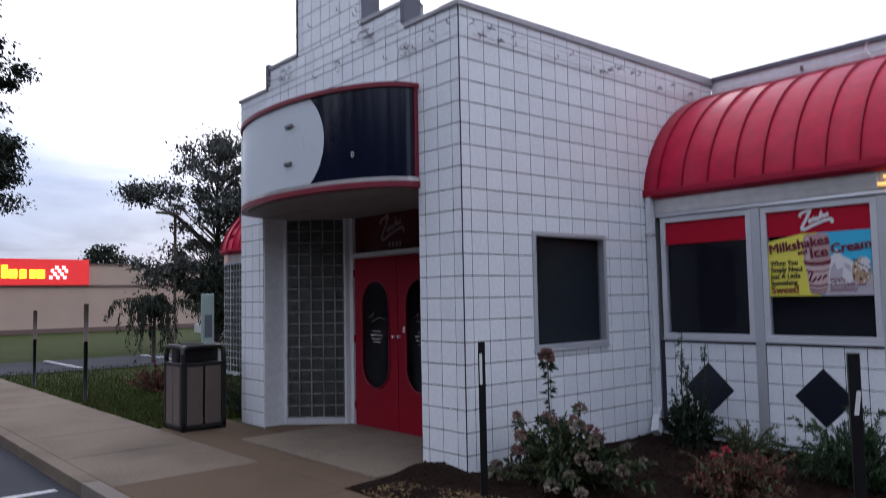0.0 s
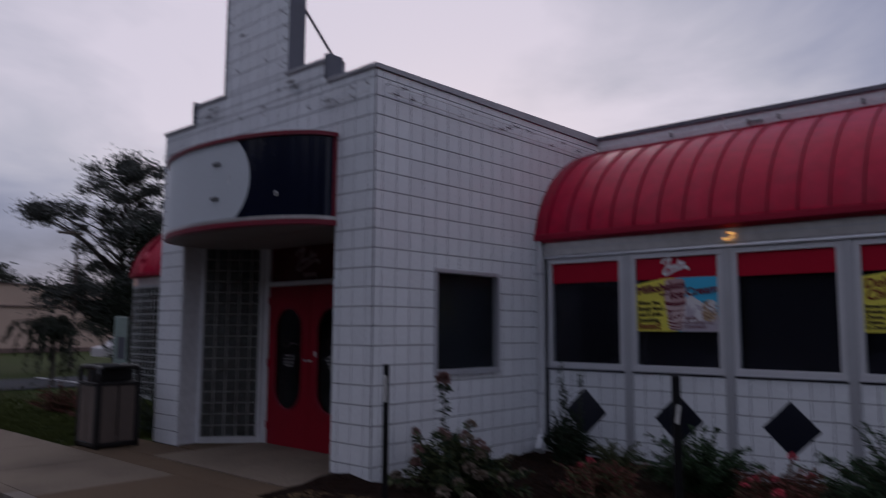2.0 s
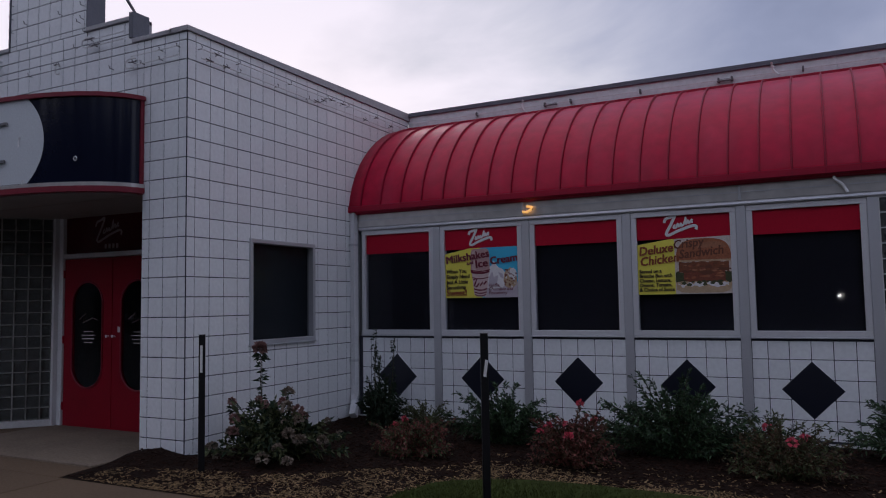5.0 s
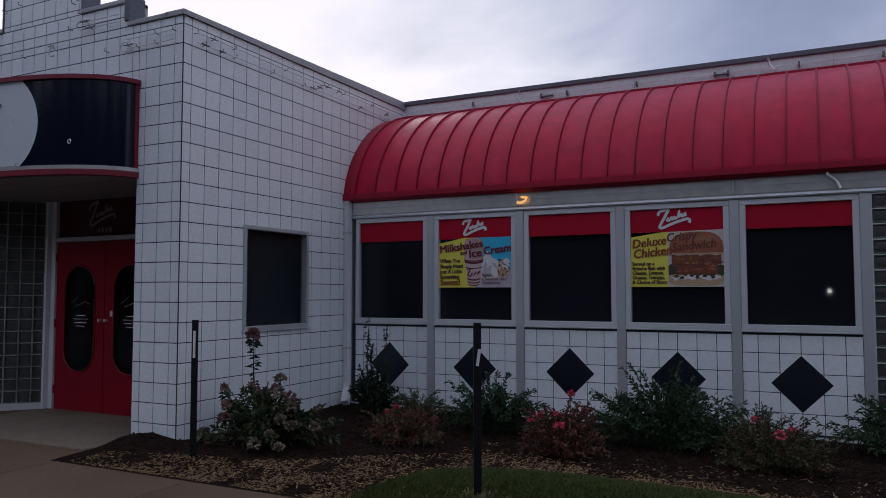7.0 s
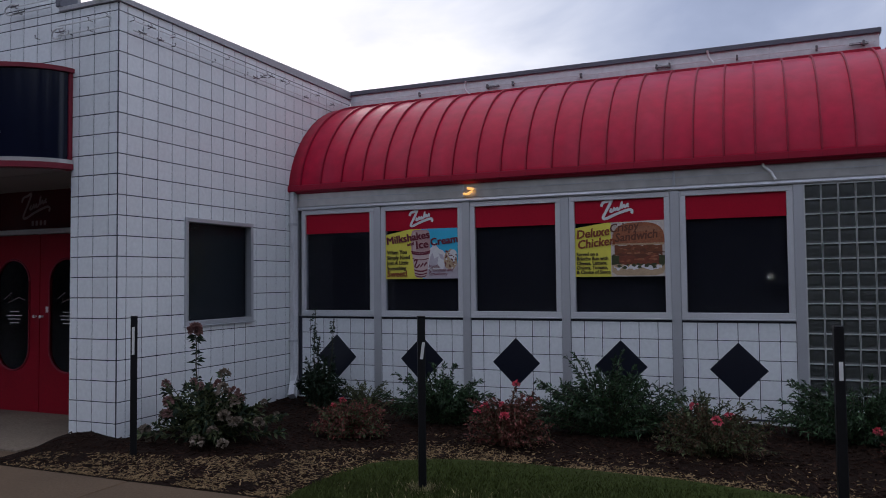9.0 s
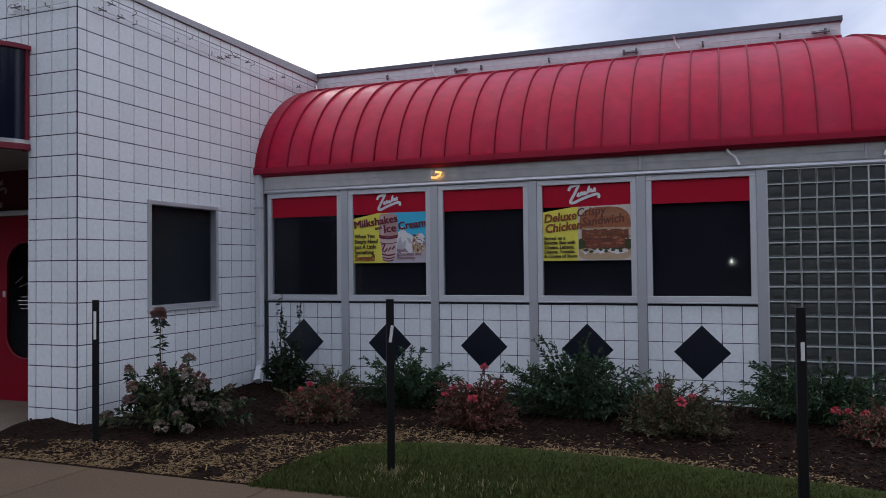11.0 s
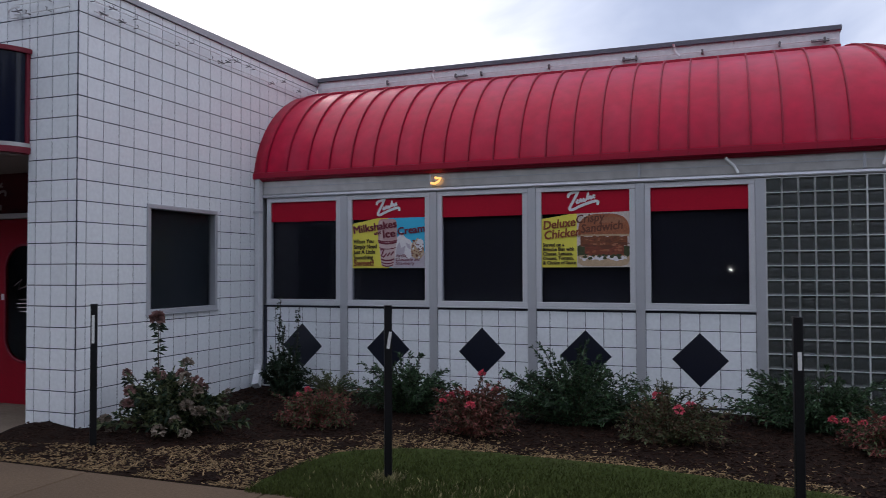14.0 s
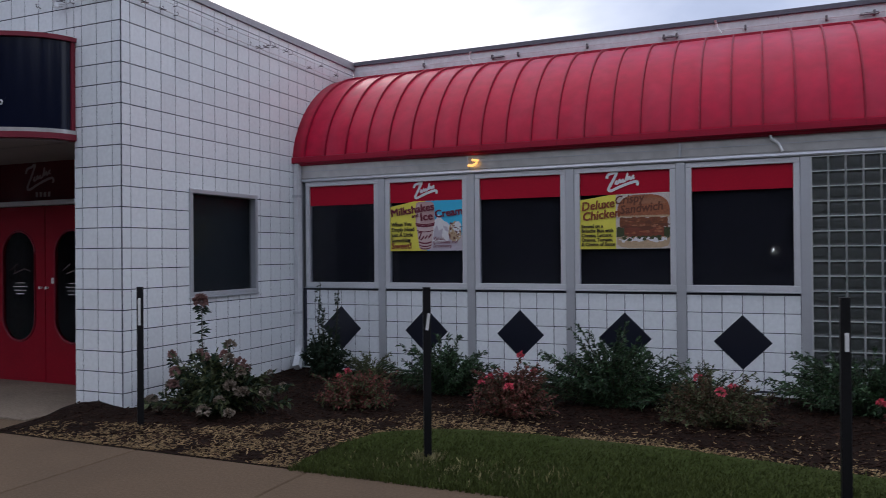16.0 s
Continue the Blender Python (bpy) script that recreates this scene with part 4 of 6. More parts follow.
for x0, x1, hs in ((-3.15, -2.24, 1), (-2.24, -1.33, -1)):
    d = door_leaf(x0, x1)
    hx = hs * 0.40
    tube("knob", [(hx, -0.022, 1.15), (hx, -0.05, 1.15), (hx, -0.065, 1.15)], [0.010, 0.014, 0.020], "white_frame", d, "small bright door knob")
    if hs < 0:
        box("lock_plate", (hx + 0.05, -0.026, 1.20), (hx + 0.10, -0.022, 1.27), "white_frame", d, "pale lock plate")
    for k, (l, z) in enumerate(((0.08, 1.20), (0.13, 1.155), (0.11, 1.11), (0.08, 1.065))):
        box("printed_bar", (-l, -0.0085, z), (l, -0.0065, z + 0.008), "p_white", d, "small pale print on the glass")
    tube("logo_stroke", [(-0.17, -0.0085, 1.36), (-0.05, -0.0085, 1.44), (-0.10, -0.0085, 1.32), (0.08, -0.0085, 1.38), (0.18, -0.0085, 1.35)], 0.004, "faint", d, "faint script flourish", 6)
    for z in (0.25, 1.1, 1.95):
        tube("hinge", [(-hs * 0.455, -0.03, z - 0.05), (-hs * 0.455, -0.03, z + 0.05)], 0.012, "red_trim", d)


def flourish(parent, w, m, material="p_white", r=0.016):
    """A brand mark as a plain looping stroke."""
    def smooth(ps):
        out = []
        for i in range(len(ps) - 1):
            q = [Vector(ps[max(0, min(len(ps) - 1, i + o))]) for o in (-1, 0, 1, 2)]
            for s in range(5):
                t = s / 5
                out.append(0.5 * (2 * q[1] + (q[2] - q[0]) * t + (2 * q[0] - 5 * q[1] + 4 * q[2] - q[3]) * t * t + (3 * q[1] - q[0] - 3 * q[2] + q[3]) * t ** 3))
        return out + [Vector(ps[-1])]

    lead = [(-0.52, 0.28), (-0.46, 0.40), (-0.30, 0.43), (-0.16, 0.46), (-0.30, 0.18), (-0.46, -0.10), (-0.36, -0.16), (-0.10, -0.08), (0.20, -0.01), (0.44, 0.02), (0.52, -0.03), (0.50, -0.12)]
    wave = [(-0.16, 0.16), (-0.22, 0.06), (-0.13, 0.06), (-0.07, 0.17), (-0.05, 0.07), (0.04, 0.16), (0.03, 0.08), (0.12, 0.12), (0.19, 0.34), (0.17, 0.12), (0.26, 0.22), (0.28, 0.12), (0.40, 0.24), (0.34, 0.18), (0.42, 0.13)]
    chunks = [tube_data([(x * w, (y + 0.12 * x) * w, 0) for x, y in smooth(lead)], r, 6), tube_data([(x * w, (y + 0.12 * x) * w, 0) for x, y in smooth(wave)], r * 0.72, 6)]
    v, f = merge(chunks)
    v = [(x, y, z * 0.08) for x, y, z in v]
    return solid("logo_stroke", v, f, material, parent, "white looping brand flourish", m)


flourish(room, 0.46, frame_of((-2.35, YD - 0.006, 2.46), (1, 0, 0), (0, 0, 1), (0, -1, 0)), "faint")
for k in range(4):
    box("printed_bar", (-2.42 + 0.07 * k, YD - 0.004, 2.27), (-2.38 + 0.07 * k, YD - 0.002, 2.33), "faint", room, "small pale printed bar")


# ---- glass block walls ----
B = 0.1524


def block_mesh(w=B, h=B):
    """A pillowed glass block face with a chamfered rim, 34 triangles or so."""
    g = 0.004
    a, b = w / 2 - g, h / 2 - g
    rings = [(a, b, 0.0), (a, b, 0.022), (a - 0.006, b - 0.006, 0.029), (a - 0.021, b - 0.021, 0.0205), (a * 0.30, b * 0.30, 0.0255)]
    v, f = [], []
    for x, y, z in rings:
        v += [(-x, -y, z), (x, -y, z), (x, y, z), (-x, y, z)]
    for k in range(len(rings) - 1):
        for q in range(4):
            f.append((4 * k + q, 4 * k + (q + 1) % 4, 4 * k + 4 + (q + 1) % 4, 4 * k + 4 + q))
    o = 4 * (len(rings) - 1)
    f.append((o, o + 1, o + 2, o + 3))
    f.append((3, 2, 1, 0))
    return mesh_of("glass_block", v, f, "block")


BLOCK = block_mesh()


def block_panel(parent, cols, z0, rows, joint="mortar"):
    """Blocks at each (x, y, turn) of cols, stacked from z0, with mortar bars round them."""
    chunks = []
    for x, y, a in cols:
        for k in range(rows):
            ob = new("glass_block", BLOCK)
            ob.parent = parent
            ob.matrix_basis = Matrix.Translation((x, y, z0 + (k + 0.5) * B)) @ pose(0, 0, 0, 90, 0, a)
        rot = Matrix.Translation((x, y, 0)) @ pose(0, 0, 0, 0, 0, a)
        for k in range(rows + 1):
            bm_v, bm_f = plate([(-B / 2 - 0.004, -0.031), (B / 2 + 0.004, -0.031), (B / 2 + 0.004, 0.03), (-B / 2 - 0.004, 0.03)], z0 + k * B - 0.0052, z0 + k * B + 0.0052)
            bm_f.append((3, 2, 1, 0))
            chunks.append(([rot @ Vector(p) for p in bm_v], bm_f))
        for sx in (-B / 2, B / 2):
            bm_v, bm_f = plate([(sx - 0.0056, -0.0325), (sx + 0.0056, -0.0325), (sx + 0.0056, 0.03), (sx - 0.0056, 0.03)], z0, z0 + rows * B)
            chunks.append(([rot @ Vector(p) for p in bm_v], bm_f))
    solid("mortar", *merge(chunks), joint, parent, "grey mortar joints")


for s, nm in ((1, "glass_block_wall_west"), (-1, "glass_block_wall_east")):
    gw = thing(nm, "slanted glass block panel beside the doors", "glass block wall", kind="structure")
    p0, p1 = Vector((-3.795, -4.24)), Vector((-3.27, -3.655))
    n = 5
    cols = []
    for k in range(n):
        p = p0.lerp(p1, (k + 0.5) / n)
        ang = math.degrees(math.atan2(p1.y - p0.y, p1.x - p0.x))
        cols.append((p.x, p.y, ang) if s == 1 else (2 * MC - p.x, p.y, -ang))
    block_panel(gw, cols, 0.10, 17, "mortar_dull")
    sill_pts = [(p0.x, p0.y), (p1.x, p1.y)] if s == 1 else [(2 * MC - p1.x, p1.y), (2 * MC - p0.x, p0.y)]
    dv = (Vector(sill_pts[1]) - Vector(sill_pts[0])).normalized()
    nv = Vector((dv.y, -dv.x))
    q = [Vector(sill_pts[0]) + nv * 0.03, Vector(sill_pts[1]) + nv * 0.03, Vector(sill_pts[1]) - nv * 0.05, Vector(sill_pts[0]) - nv * 0.05]
    solid("sill", *plate([(p.x, p.y) for p in q], 0.0, 0.10, 0.004), "mortar", gw)
    solid("head", *plate([(p.x, p.y) for p in q], 2.69, 2.73), "white_frame", gw)


# ---- wings: window wall, red roof, parapet ----
XC = 7.17            # centre of the round end
BAYS = [0.06, 1.288, 2.510, 3.733, 4.955, 6.180]


def wing_plan(r, xc, step=0.153, back=3.0):
    """Plan of the wing at distance r from the parapet line: straight, a quarter turn, straight back. Gives (x, y, turn)."""
    pts = [(0.0, -r, 0.0)]
    while pts[-1][0] < xc - 0.2:
        pts.append(((0.195 if len(pts) == 1 else pts[-1][0] + 0.3106), -r, 0.0))
    pts.append((xc, -r, 0.0))
    n = 20
    pts += [(xc + r * math.sin(a), -r * math.cos(a), math.degrees(a)) for a in span(0, math.pi / 2, n)[1:]]
    pts += [(xc + r, y, 90.0) for y in span(0, back, 4)[1:]]
    return pts


def sweep(name, profile, xc, flip, material, parent, label="", closed=True, smooth=False, lift=0.0):
    """A profile of (r, z) swept along the wing; flip mirrors it to the other side of the entrance."""
    rings = [wing_plan(r, xc) for r, z in profile]
    n, m = len(rings[0]), len(profile)
    v, f = [], []
    for i in range(n):
        for j in range(m):
            x, y, _ = rings[j][i]
            v.append((-ENTRY_W - x if flip else x, y, profile[j][1]))
    for i in range(n - 1):
        for j in range(m if closed else m - 1):
            q = (i * m + j, i * m + (j + 1) % m, (i + 1) * m + (j + 1) % m, (i + 1) * m + j)
            f.append(q if flip else q[::-1])
    if closed:
        f.append(tuple(range(m)) if not flip else tuple(range(m))[::-1])
    ob = solid(name, v, f, material, parent, label)
    if smooth:
        ob.data.polygons.foreach_set("use_smooth", [len(p.vertices) == 4 for p in ob.data.polygons])
    return ob


def roof_profile():
    out = []
    for k in range(17):
        a = math.pi / 2 * k / 16
        r = 1.66 * math.sin(a)
        out.append((max(r, 0.012), canopy_z(r)))
    return out


def build_wing(xc, flip, bays):
    sx = (lambda x: -ENTRY_W - x) if flip else (lambda x: x)
    # red roof
    roof = thing("awning_roof", "barrel-shaped red standing seam metal roof over the windows", "metal roof")
    prof = roof_profile()
    sweep("skin", prof + [(r * 0.97, z - 0.04) for r, z in reversed(prof)], xc, flip, "red_metal", roof, smooth=True)
    sweep("eave_trim", [(1.52, 2.752), (1.668, 2.752), (1.682, 2.762), (1.682, 2.828), (1.655, 2.838), (1.64, 2.775), (1.52, 2.765)], xc, flip, "red_trim", roof, "dark red drip edge")
    box("ridge_cap", (sx(0.02), -0.080, 4.170), (sx(xc), -0.002, 4.238), "red_trim", roof, "dark red ridge flashing", 0.008)
    plan = [wing_plan(r, xc) for r, z in prof]
    n = len(plan[0])
    turn0 = next(i for i, q in enumerate(plan[0]) if q[2] > 0) - 1
    for i in range(1, n - 1):
        if (wing_plan(1, xc)[i][2] > 0 and (i - turn0) % 3) or i == turn0:
            continue
        rib_v, rib_f = [], []
        for j in range(len(prof)):
            x, y, a = plan[j][i]
            ca, sa = math.cos(radians(a)), math.sin(radians(a))
            if j < len(prof) - 1:
                dr, dz = prof[j + 1][0] - prof[j][0], prof[j + 1][1] - prof[j][1]
            l = math.hypot(dr, dz)
            nr, nz = -dz / l, dr / l
            if nz < 0 and nr < 0:
                nr, nz = -nr, -nz
            w = 0.006 * min(1.0, max(prof[j][0], 0.1) / 0.6) if a else 0.006
            for du, dn in ((-w * 1.7, -0.005), (-w * 1.1, 0.026), (w * 1.1, 0.026), (w * 1.7, -0.005)):
                px = x + ca * du + sa * nr * dn
                py = y + sa * du - ca * nr * dn
                rib_v.append((sx(px), py, prof[j][1] + nz * dn))
            if j:
                o = 4 * j - 4
                for q in range(3):
                    rib_f.append((o + q, o + q + 1, o + q + 5, o + q + 4))
        solid("seam_rib", rib_v, rib_f, "red_seam", roof)
    # fascia, head trim, inner backing
    fas = thing("fascia", "weathered aluminium fascia band under the red roof", "fascia", kind="structure")
    sweep("band", [(1.40, 2.545), (1.575, 2.545), (1.585, 2.56), (1.585, 2.751), (1.40, 2.751)], xc, flip, "fascia", fas)
    sweep("head_trim", [(1.45, 2.505), (1.588, 2.505), (1.594, 2.520), (1.588, 2.543), (1.45, 2.543)], xc, flip, "alu", fas, "pale head trim")
    sweep("lip", [(1.58, 2.640), (1.592, 2.640), (1.592, 2.650), (1.58, 2.650)], xc, flip, "alu", fas, "thin pressed rib")
    # base kerb of the wall
    base = thing("base", "grey concrete base under the wall", "wall base", kind="structure")
    sweep("plinth", [(1.30, -0.10), (1.565, -0.10), (1.565, 0.045), (1.30, 0.045)], xc, flip, "mortar", base)
    # bays
    x_end = BAYS[bays]
    for k in range(bays + 1):
        x = BAYS[k] if k else 0.045
        w = 0.05 if k else 0.04
        lone_box("mullion", (sx(x - w), YW - 0.028, 0.05), (sx(x + w), YW + 0.10, 2.505), "alu", "upright aluminium cover strip between windows", "mullion", "structure", bevel=0.005)
    for k in range(bays):
        a, b = BAYS[k] + 0.051 + (0.03 if k == 0 else 0), BAYS[k + 1] - 0.051
        a, b = min(sx(a), sx(b)), max(sx(a), sx(b))
        mid = (a + b) / 2 if k else (a + b) / 2 + (0.0 if flip else -0.01)
        win = thing("window_%d" % (k + 2 + (6 if flip else 0)), "dark diner window with a red band at its top", "window", kind="structure")
        ring_frame("window_frame", win, "frame_pale", a, b, 1.110, 2.503, 0.062, YW - 0.018, YW + 0.07, "y")
        box("pane", (a + 0.055, YW + 0.018, 1.165), (b - 0.055, YW + 0.026, 2.448), "glass", win).visible_shadow = False
        # added sheet that gives the pane the darkness of the room behind
        box("blind", (a + 0.03, YW + 0.055, 1.14), (b - 0.03, YW + 0.062, 2.47), "shade", win, "near-black sheet behind the glass, standing in for the unlit room")
        box("film", (a + 0.062, YW + 0.010, 2.185), (b - 0.062, YW + 0.0165, 2.441), "red_film", win, "red film band")
        box("window_sill", (a - 0.002, YW - 0.035, 1.092), (b + 0.002, YW + 0.07, 1.109), "alu", win, bevel=0.004)
        pan = thing("wall_panel_%d" % (k + 1 + (5 if flip else 0)), "white square tiles with a black diamond under the window", "tile wall", kind="structure")
        box("backing", (a - 0.05, YW - 0.004, -0.05), (b + 0.05, YW + 0.14, 1.091), "grout", pan)
        pm = frame_of((0, YW + 0.002, 0), (1, 0, 0), (0, 0, 1), (0, -1, 0))
        lay_tiles(pan, pm, steps_between(a, b, mid, H), steps_between(0.05, 1.070, 0.067, H), gap=(0.0072, 0.0076))
        dsz = 0.290
        solid("diamond_tile", *plate([(0, -dsz), (dsz, 0), (0, dsz), (-dsz, 0)], 0.0, 0.014, 0.003), "tile_black", pan, "black diamond tile", frame_of((mid, YW + 0.002, 0.572), (1, 0, 0), (0, 0, 1), (0, -1, 0)))
    # glass block end
    gb = thing("glass_block_wall_%d" % (2 if flip else 1), "straight wall of square glass blocks", "glass block wall", kind="structure")
    x0 = x_end + 0.052
    ncol = round((xc - x0) / B)
    wdt = (xc - x0) / ncol
    block_panel(gb, [(sx(x0 + (k + 0.5) * wdt), YW, 0.0) for k in range(ncol)], 0.055, 16)
    gc = thing("glass_block_curve_%d" % (2 if flip else 1), "rounded corner wall of square glass blocks", "glass block wall", kind="structure")
    r = -YW
    na = 16
    cols = []
    for k in range(na):
        a = math.pi / 2 * (k + 0.5) / na
        cols.append((sx(xc + r * math.sin(a)), -r * math.cos(a), math.degrees(a) * (-1 if flip else 1)))
    block_panel(gc, cols, 0.055, 16)
    lone_box("wall_end_%d" % (2 if flip else 1), (sx(xc + 1.40), 0.0, -0.05), (sx(xc + 1.545), 3.0, 2.51), "panel", "plain white wall behind the round end", "wall", "structure")
    # parapet
    par = thing("parapet_%d" % (2 if flip else 1), "white panelled parapet with a grey metal coping", "parapet", kind="structure")
    cuts = span(0.0, xc, 4 if flip else 6)
    for i in range(len(cuts) - 1):
        p, q = cuts[i] + 0.002, cuts[i + 1] - 0.002
        box("parapet_panel", (sx(p), 0.0, 2.7), (sx(q), 0.16, 4.42), "panel", par)
    box("coping_length", (sx(0.02), -0.03, 4.42), (sx(xc + 0.02), 0.19, 4.485), "coping", par, "dark grey coping", 0.006)
    box("return_panel", (sx(xc - 0.16), 0.165, 2.7), (sx(xc), 6.0, 4.42), "panel", par)
    # closing shell of the room inside
    lone_box("floor_%d" % (2 if flip else 1), (sx(0.0), -1.5, -0.06), (sx(xc + 1.3), 5.0, 0.02), "inside", "dark diner floor", "floor", "structure")
    lone_box("ceiling_%d" % (2 if flip else 1), (sx(-0.2), -0.1, 2.605), (sx(xc + 1.5), 5.0, 2.68), "inside", "dark diner ceiling", "ceiling", "structure")
    lone_box("wall_back_%d" % (2 if flip else 1), (sx(-0.2), 2.9, 0.0), (sx(xc + 1.5), 3.0, 2.7), "inside", "dark back wall of the dining room", "wall", "structure")
    lone_box("wall_inner_%d" % (2 if flip else 1), (sx(-0.21), 0.0, 0.0), (sx(-0.02), 3.3, 2.75), "inside", "dark inner wall of the dining room", "wall", "structure")
    lone_box("wall_gable_%d" % (2 if flip else 1), (sx(xc + 1.38), 2.98, 0.0), (sx(xc + 1.54), 3.4, 2.75), "inside", "dark inner corner of the dining room", "wall", "structure")
    sweep("inner_cove", [(1.52, 2.60), (1.30, 2.66), (0.0, 2.70), (0.0, 2.72), (1.52, 2.72)], xc, flip, "inside", fas, "dark boxed ceiling behind the fascia")
    lone_box("roof_%d" % (2 if flip else 1), (sx(0.0), 0.17, 4.0), (sx(xc - 0.17), 6.0, 4.08), "coping", "flat grey roof", "roof", "structure")
    # glass tube rail on the parapet
    rail = thing("neon_rail", "thin glass tube rail on corroded clips along the parapet", "neon tube")
    tube("glass_tube", [(sx(0.1), -0.045, 4.31), (sx(xc * 0.5), -0.045, 4.315), (sx(xc - 0.05), -0.045, 4.31)], 0.006, "neon", rail)
    for x in (1.2, 2.27, 2.65, 3.62, 4.62, 4.78, 5.6, 6.5, 7.0):
        if x < xc:
            box("clip", (sx(x - 0.012), -0.055, 4.285), (sx(x + 0.012), 0.0, 4.345), "clip", rail, bevel=0.003)
    for x in (2.35, 4.70, 6.95):
        if x < xc:
            box("clip", (sx(x - 0.10), -0.05, 4.295), (sx(x + 0.10), -0.02, 4.322), "clip", rail, "long corroded clip", 0.003)


build_wing(XC, False, 5)
build_wing(XC - 0.50, True, 4)
lone_box("roof_entry", (-ENTRY_W + 0.2, YF + 0.25, 4.0), (-0.24, 6.0, 4.08), "coping", "flat grey roof over the entrance", "roof", "structure")
lone_box("floor_entry", (-ENTRY_W + 0.2, YD + 0.07, -0.06), (-0.23, 3.0, 0.012), "inside", "dark entrance floor", "floor", "structure")
lone_box("ceiling_entry", (-ENTRY_W + 0.2, YF + 0.3, 2.765), (-0.23, 3.0, 2.80), "inside", "dark entrance ceiling", "ceiling", "structure")
lone_box("wall_entry_back", (-ENTRY_W + 0.2, 0.5, 0.0), (-0.23, 0.6, 2.76), "inside", "dark wall behind the entrance", "wall", "structure")
for x0, x1 in ((-3.85, -3.36), (-1.12, -0.63)):
    lone_box("wall_pocket", (x0, YD + 0.1, 0.0), (x1, YD + 0.15, 2.76), "inside", "dark wall behind the slanted glass", "wall", "structure")

# downspout in the corner
ds = thing("downspout", "white square downspout with a kicked-out foot", "downspout")
solid("pipe", *merge([tube_data([(0.055, YW - 0.075, 2.75), (0.055, YW - 0.075, 0.32), (0.07, YW - 0.10, 0.22), (0.15, YW - 0.26, 0.06)], [0.052, 0.052, 0.058, 0.064], 4)]), "white_frame", ds)
for z in (2.3, 0.75):
    box("strap", (0.008, YW - 0.13, z), (0.10, YW - 0.02, z + 0.03), "alu", ds)

# glass tube rails on the entrance block
rail = thing("neon_rail", "two thin glass tube rails on clips round the entrance parapet", "neon tube")
for z in (4.205, 4.105):
    tube("glass_tube", [(0.045, y, z + 0.004 * math.sin(y * 3)) for y in span(YF + 0.15, -0.1, 20)], 0.006, "neon", rail)
    tube("glass_tube", [(x, YF - 0.045, z + 0.004 * math.sin(x * 3)) for x in span(-0.78, -0.06, 6)], 0.006, "neon", rail)
for x0, x1, z in ((-3.60, -3.0, 4.50), (-3.60, -3.0, 4.43), (-1.46, -0.9, 4.50), (-1.46, -0.9, 4.42), (-4.4, -3.8, 4.20), (-4.4, -3.8, 4.12)):
    tube("glass_tube", [(x, YF - 0.045, z) for x in span(x0, x1, 4)], 0.006, "neon", rail)
random.seed(5)


def wire_clip(p, n, u, l):
    """A pin out of the wall with a bent wire holder; the long ones carry a curled tube end."""
    p, n, u = Vector(p), Vector(n), Vector(u)
    up = Vector((0, 0, 1))
    a = p + n * 0.055
    hook = [p, a, a + up * 0.025 + u * 0.008, a + up * 0.03 - u * 0.012]
    chunks = [tube_data(hook, 0.0045, 5)]
    if l > 0.06:
        w = [a + u * (l * s * 0.55) + up * (0.012 * s * s) + n * 0.008 * math.cos(3 * s) for s in span(-1, 1, 6)]
        chunks.append(tube_data(w, 0.0075, 5))
    return solid("clip", *merge(chunks), "clip", rail)


for y, z, l in ((-4.42, 4.2, .03), (-4.30, 4.105, .10), (-4.18, 4.2, .10), (-4.05, 4.105, .09), (-3.85, 4.2, .05), (-3.84, 4.105, .05), (-3.2, 4.105, .03), (-2.95, 4.2, .05), (-2.6, 4.105, .04), (-2.42, 4.105, .12), (-2.28, 4.15, .10),
                (-2.2, 4.2, .05), (-2.1, 4.2, .12), (-1.85, 4.2, .10), (-1.72, 4.2, .05), (-1.3, 4.105, .10), (-1.0, 4.2, .08), (-0.6, 4.15, .1)):
    wire_clip((0.0, y, z), (1, 0, 0), (0, 1, 0), l)
for x, z, l in ((-0.1, 4.2, .05), (-0.35, 4.2, .05), (-0.35, 4.1, .05), (-0.62, 4.1, .05), (-0.75, 4.13, .12), (-1.1, 4.12, .03), (-1.44, 4.50, .14), (-1.36, 4.42, .16), (-1.55, 4.62, .06), (-1.7, 4.46, .05), (-2.0, 4.3, .08), (-3.2, 4.5, .12), (-3.25, 4.4, .14), (-2.5, 4.25, .06),
                (-1.66, 5.9, .05), (-1.68, 5.45, .05), (-1.66, 4.75, .05), (-1.95, 6.1, .10), (-2.02, 5.75, .05), (-1.72, 5.75, .03), (-2.5, 5.35, .12), (-2.6, 4.9, .06), (-2.6, 6.35, .06), (-2.35, 6.25, .14), (-1.98, 4.9, .04), (-1.7, 6.2, .03), (-2.8, 5.6, .03)):
    wire_clip((x, YF, z), (0, -1, 0), (1, 0, 0), l)
for k in range(10):
    wire_clip((-1.60, YF, 4.78 + 0.155 * k), (0, -1, 0), (1, 0, 0), 0.04)
    wire_clip((-2.88, YF, 4.85 + 0.165 * k), (0, -1, 0), (1, 0, 0), 0.03)
for x, z, w in ((-1.50, 4.47, 0.10), (-0.80, 4.12, 0.09), (-1.98, 4.24, 0.05), (-3.10, 4.46, 0.09)):
    tube("tube_loop", [(x + w, YF - 0.05, z + 0.05), (x, YF - 0.055, z + 0.055), (x - w * 0.5, YF - 0.06, z + 0.02), (x - w * 0.5, YF - 0.06, z - 0.03), (x, YF - 0.055, z - 0.05), (x + w * 0.8, YF - 0.05, z - 0.05)], 0.009, "neon", rail, "bent glass tube return")
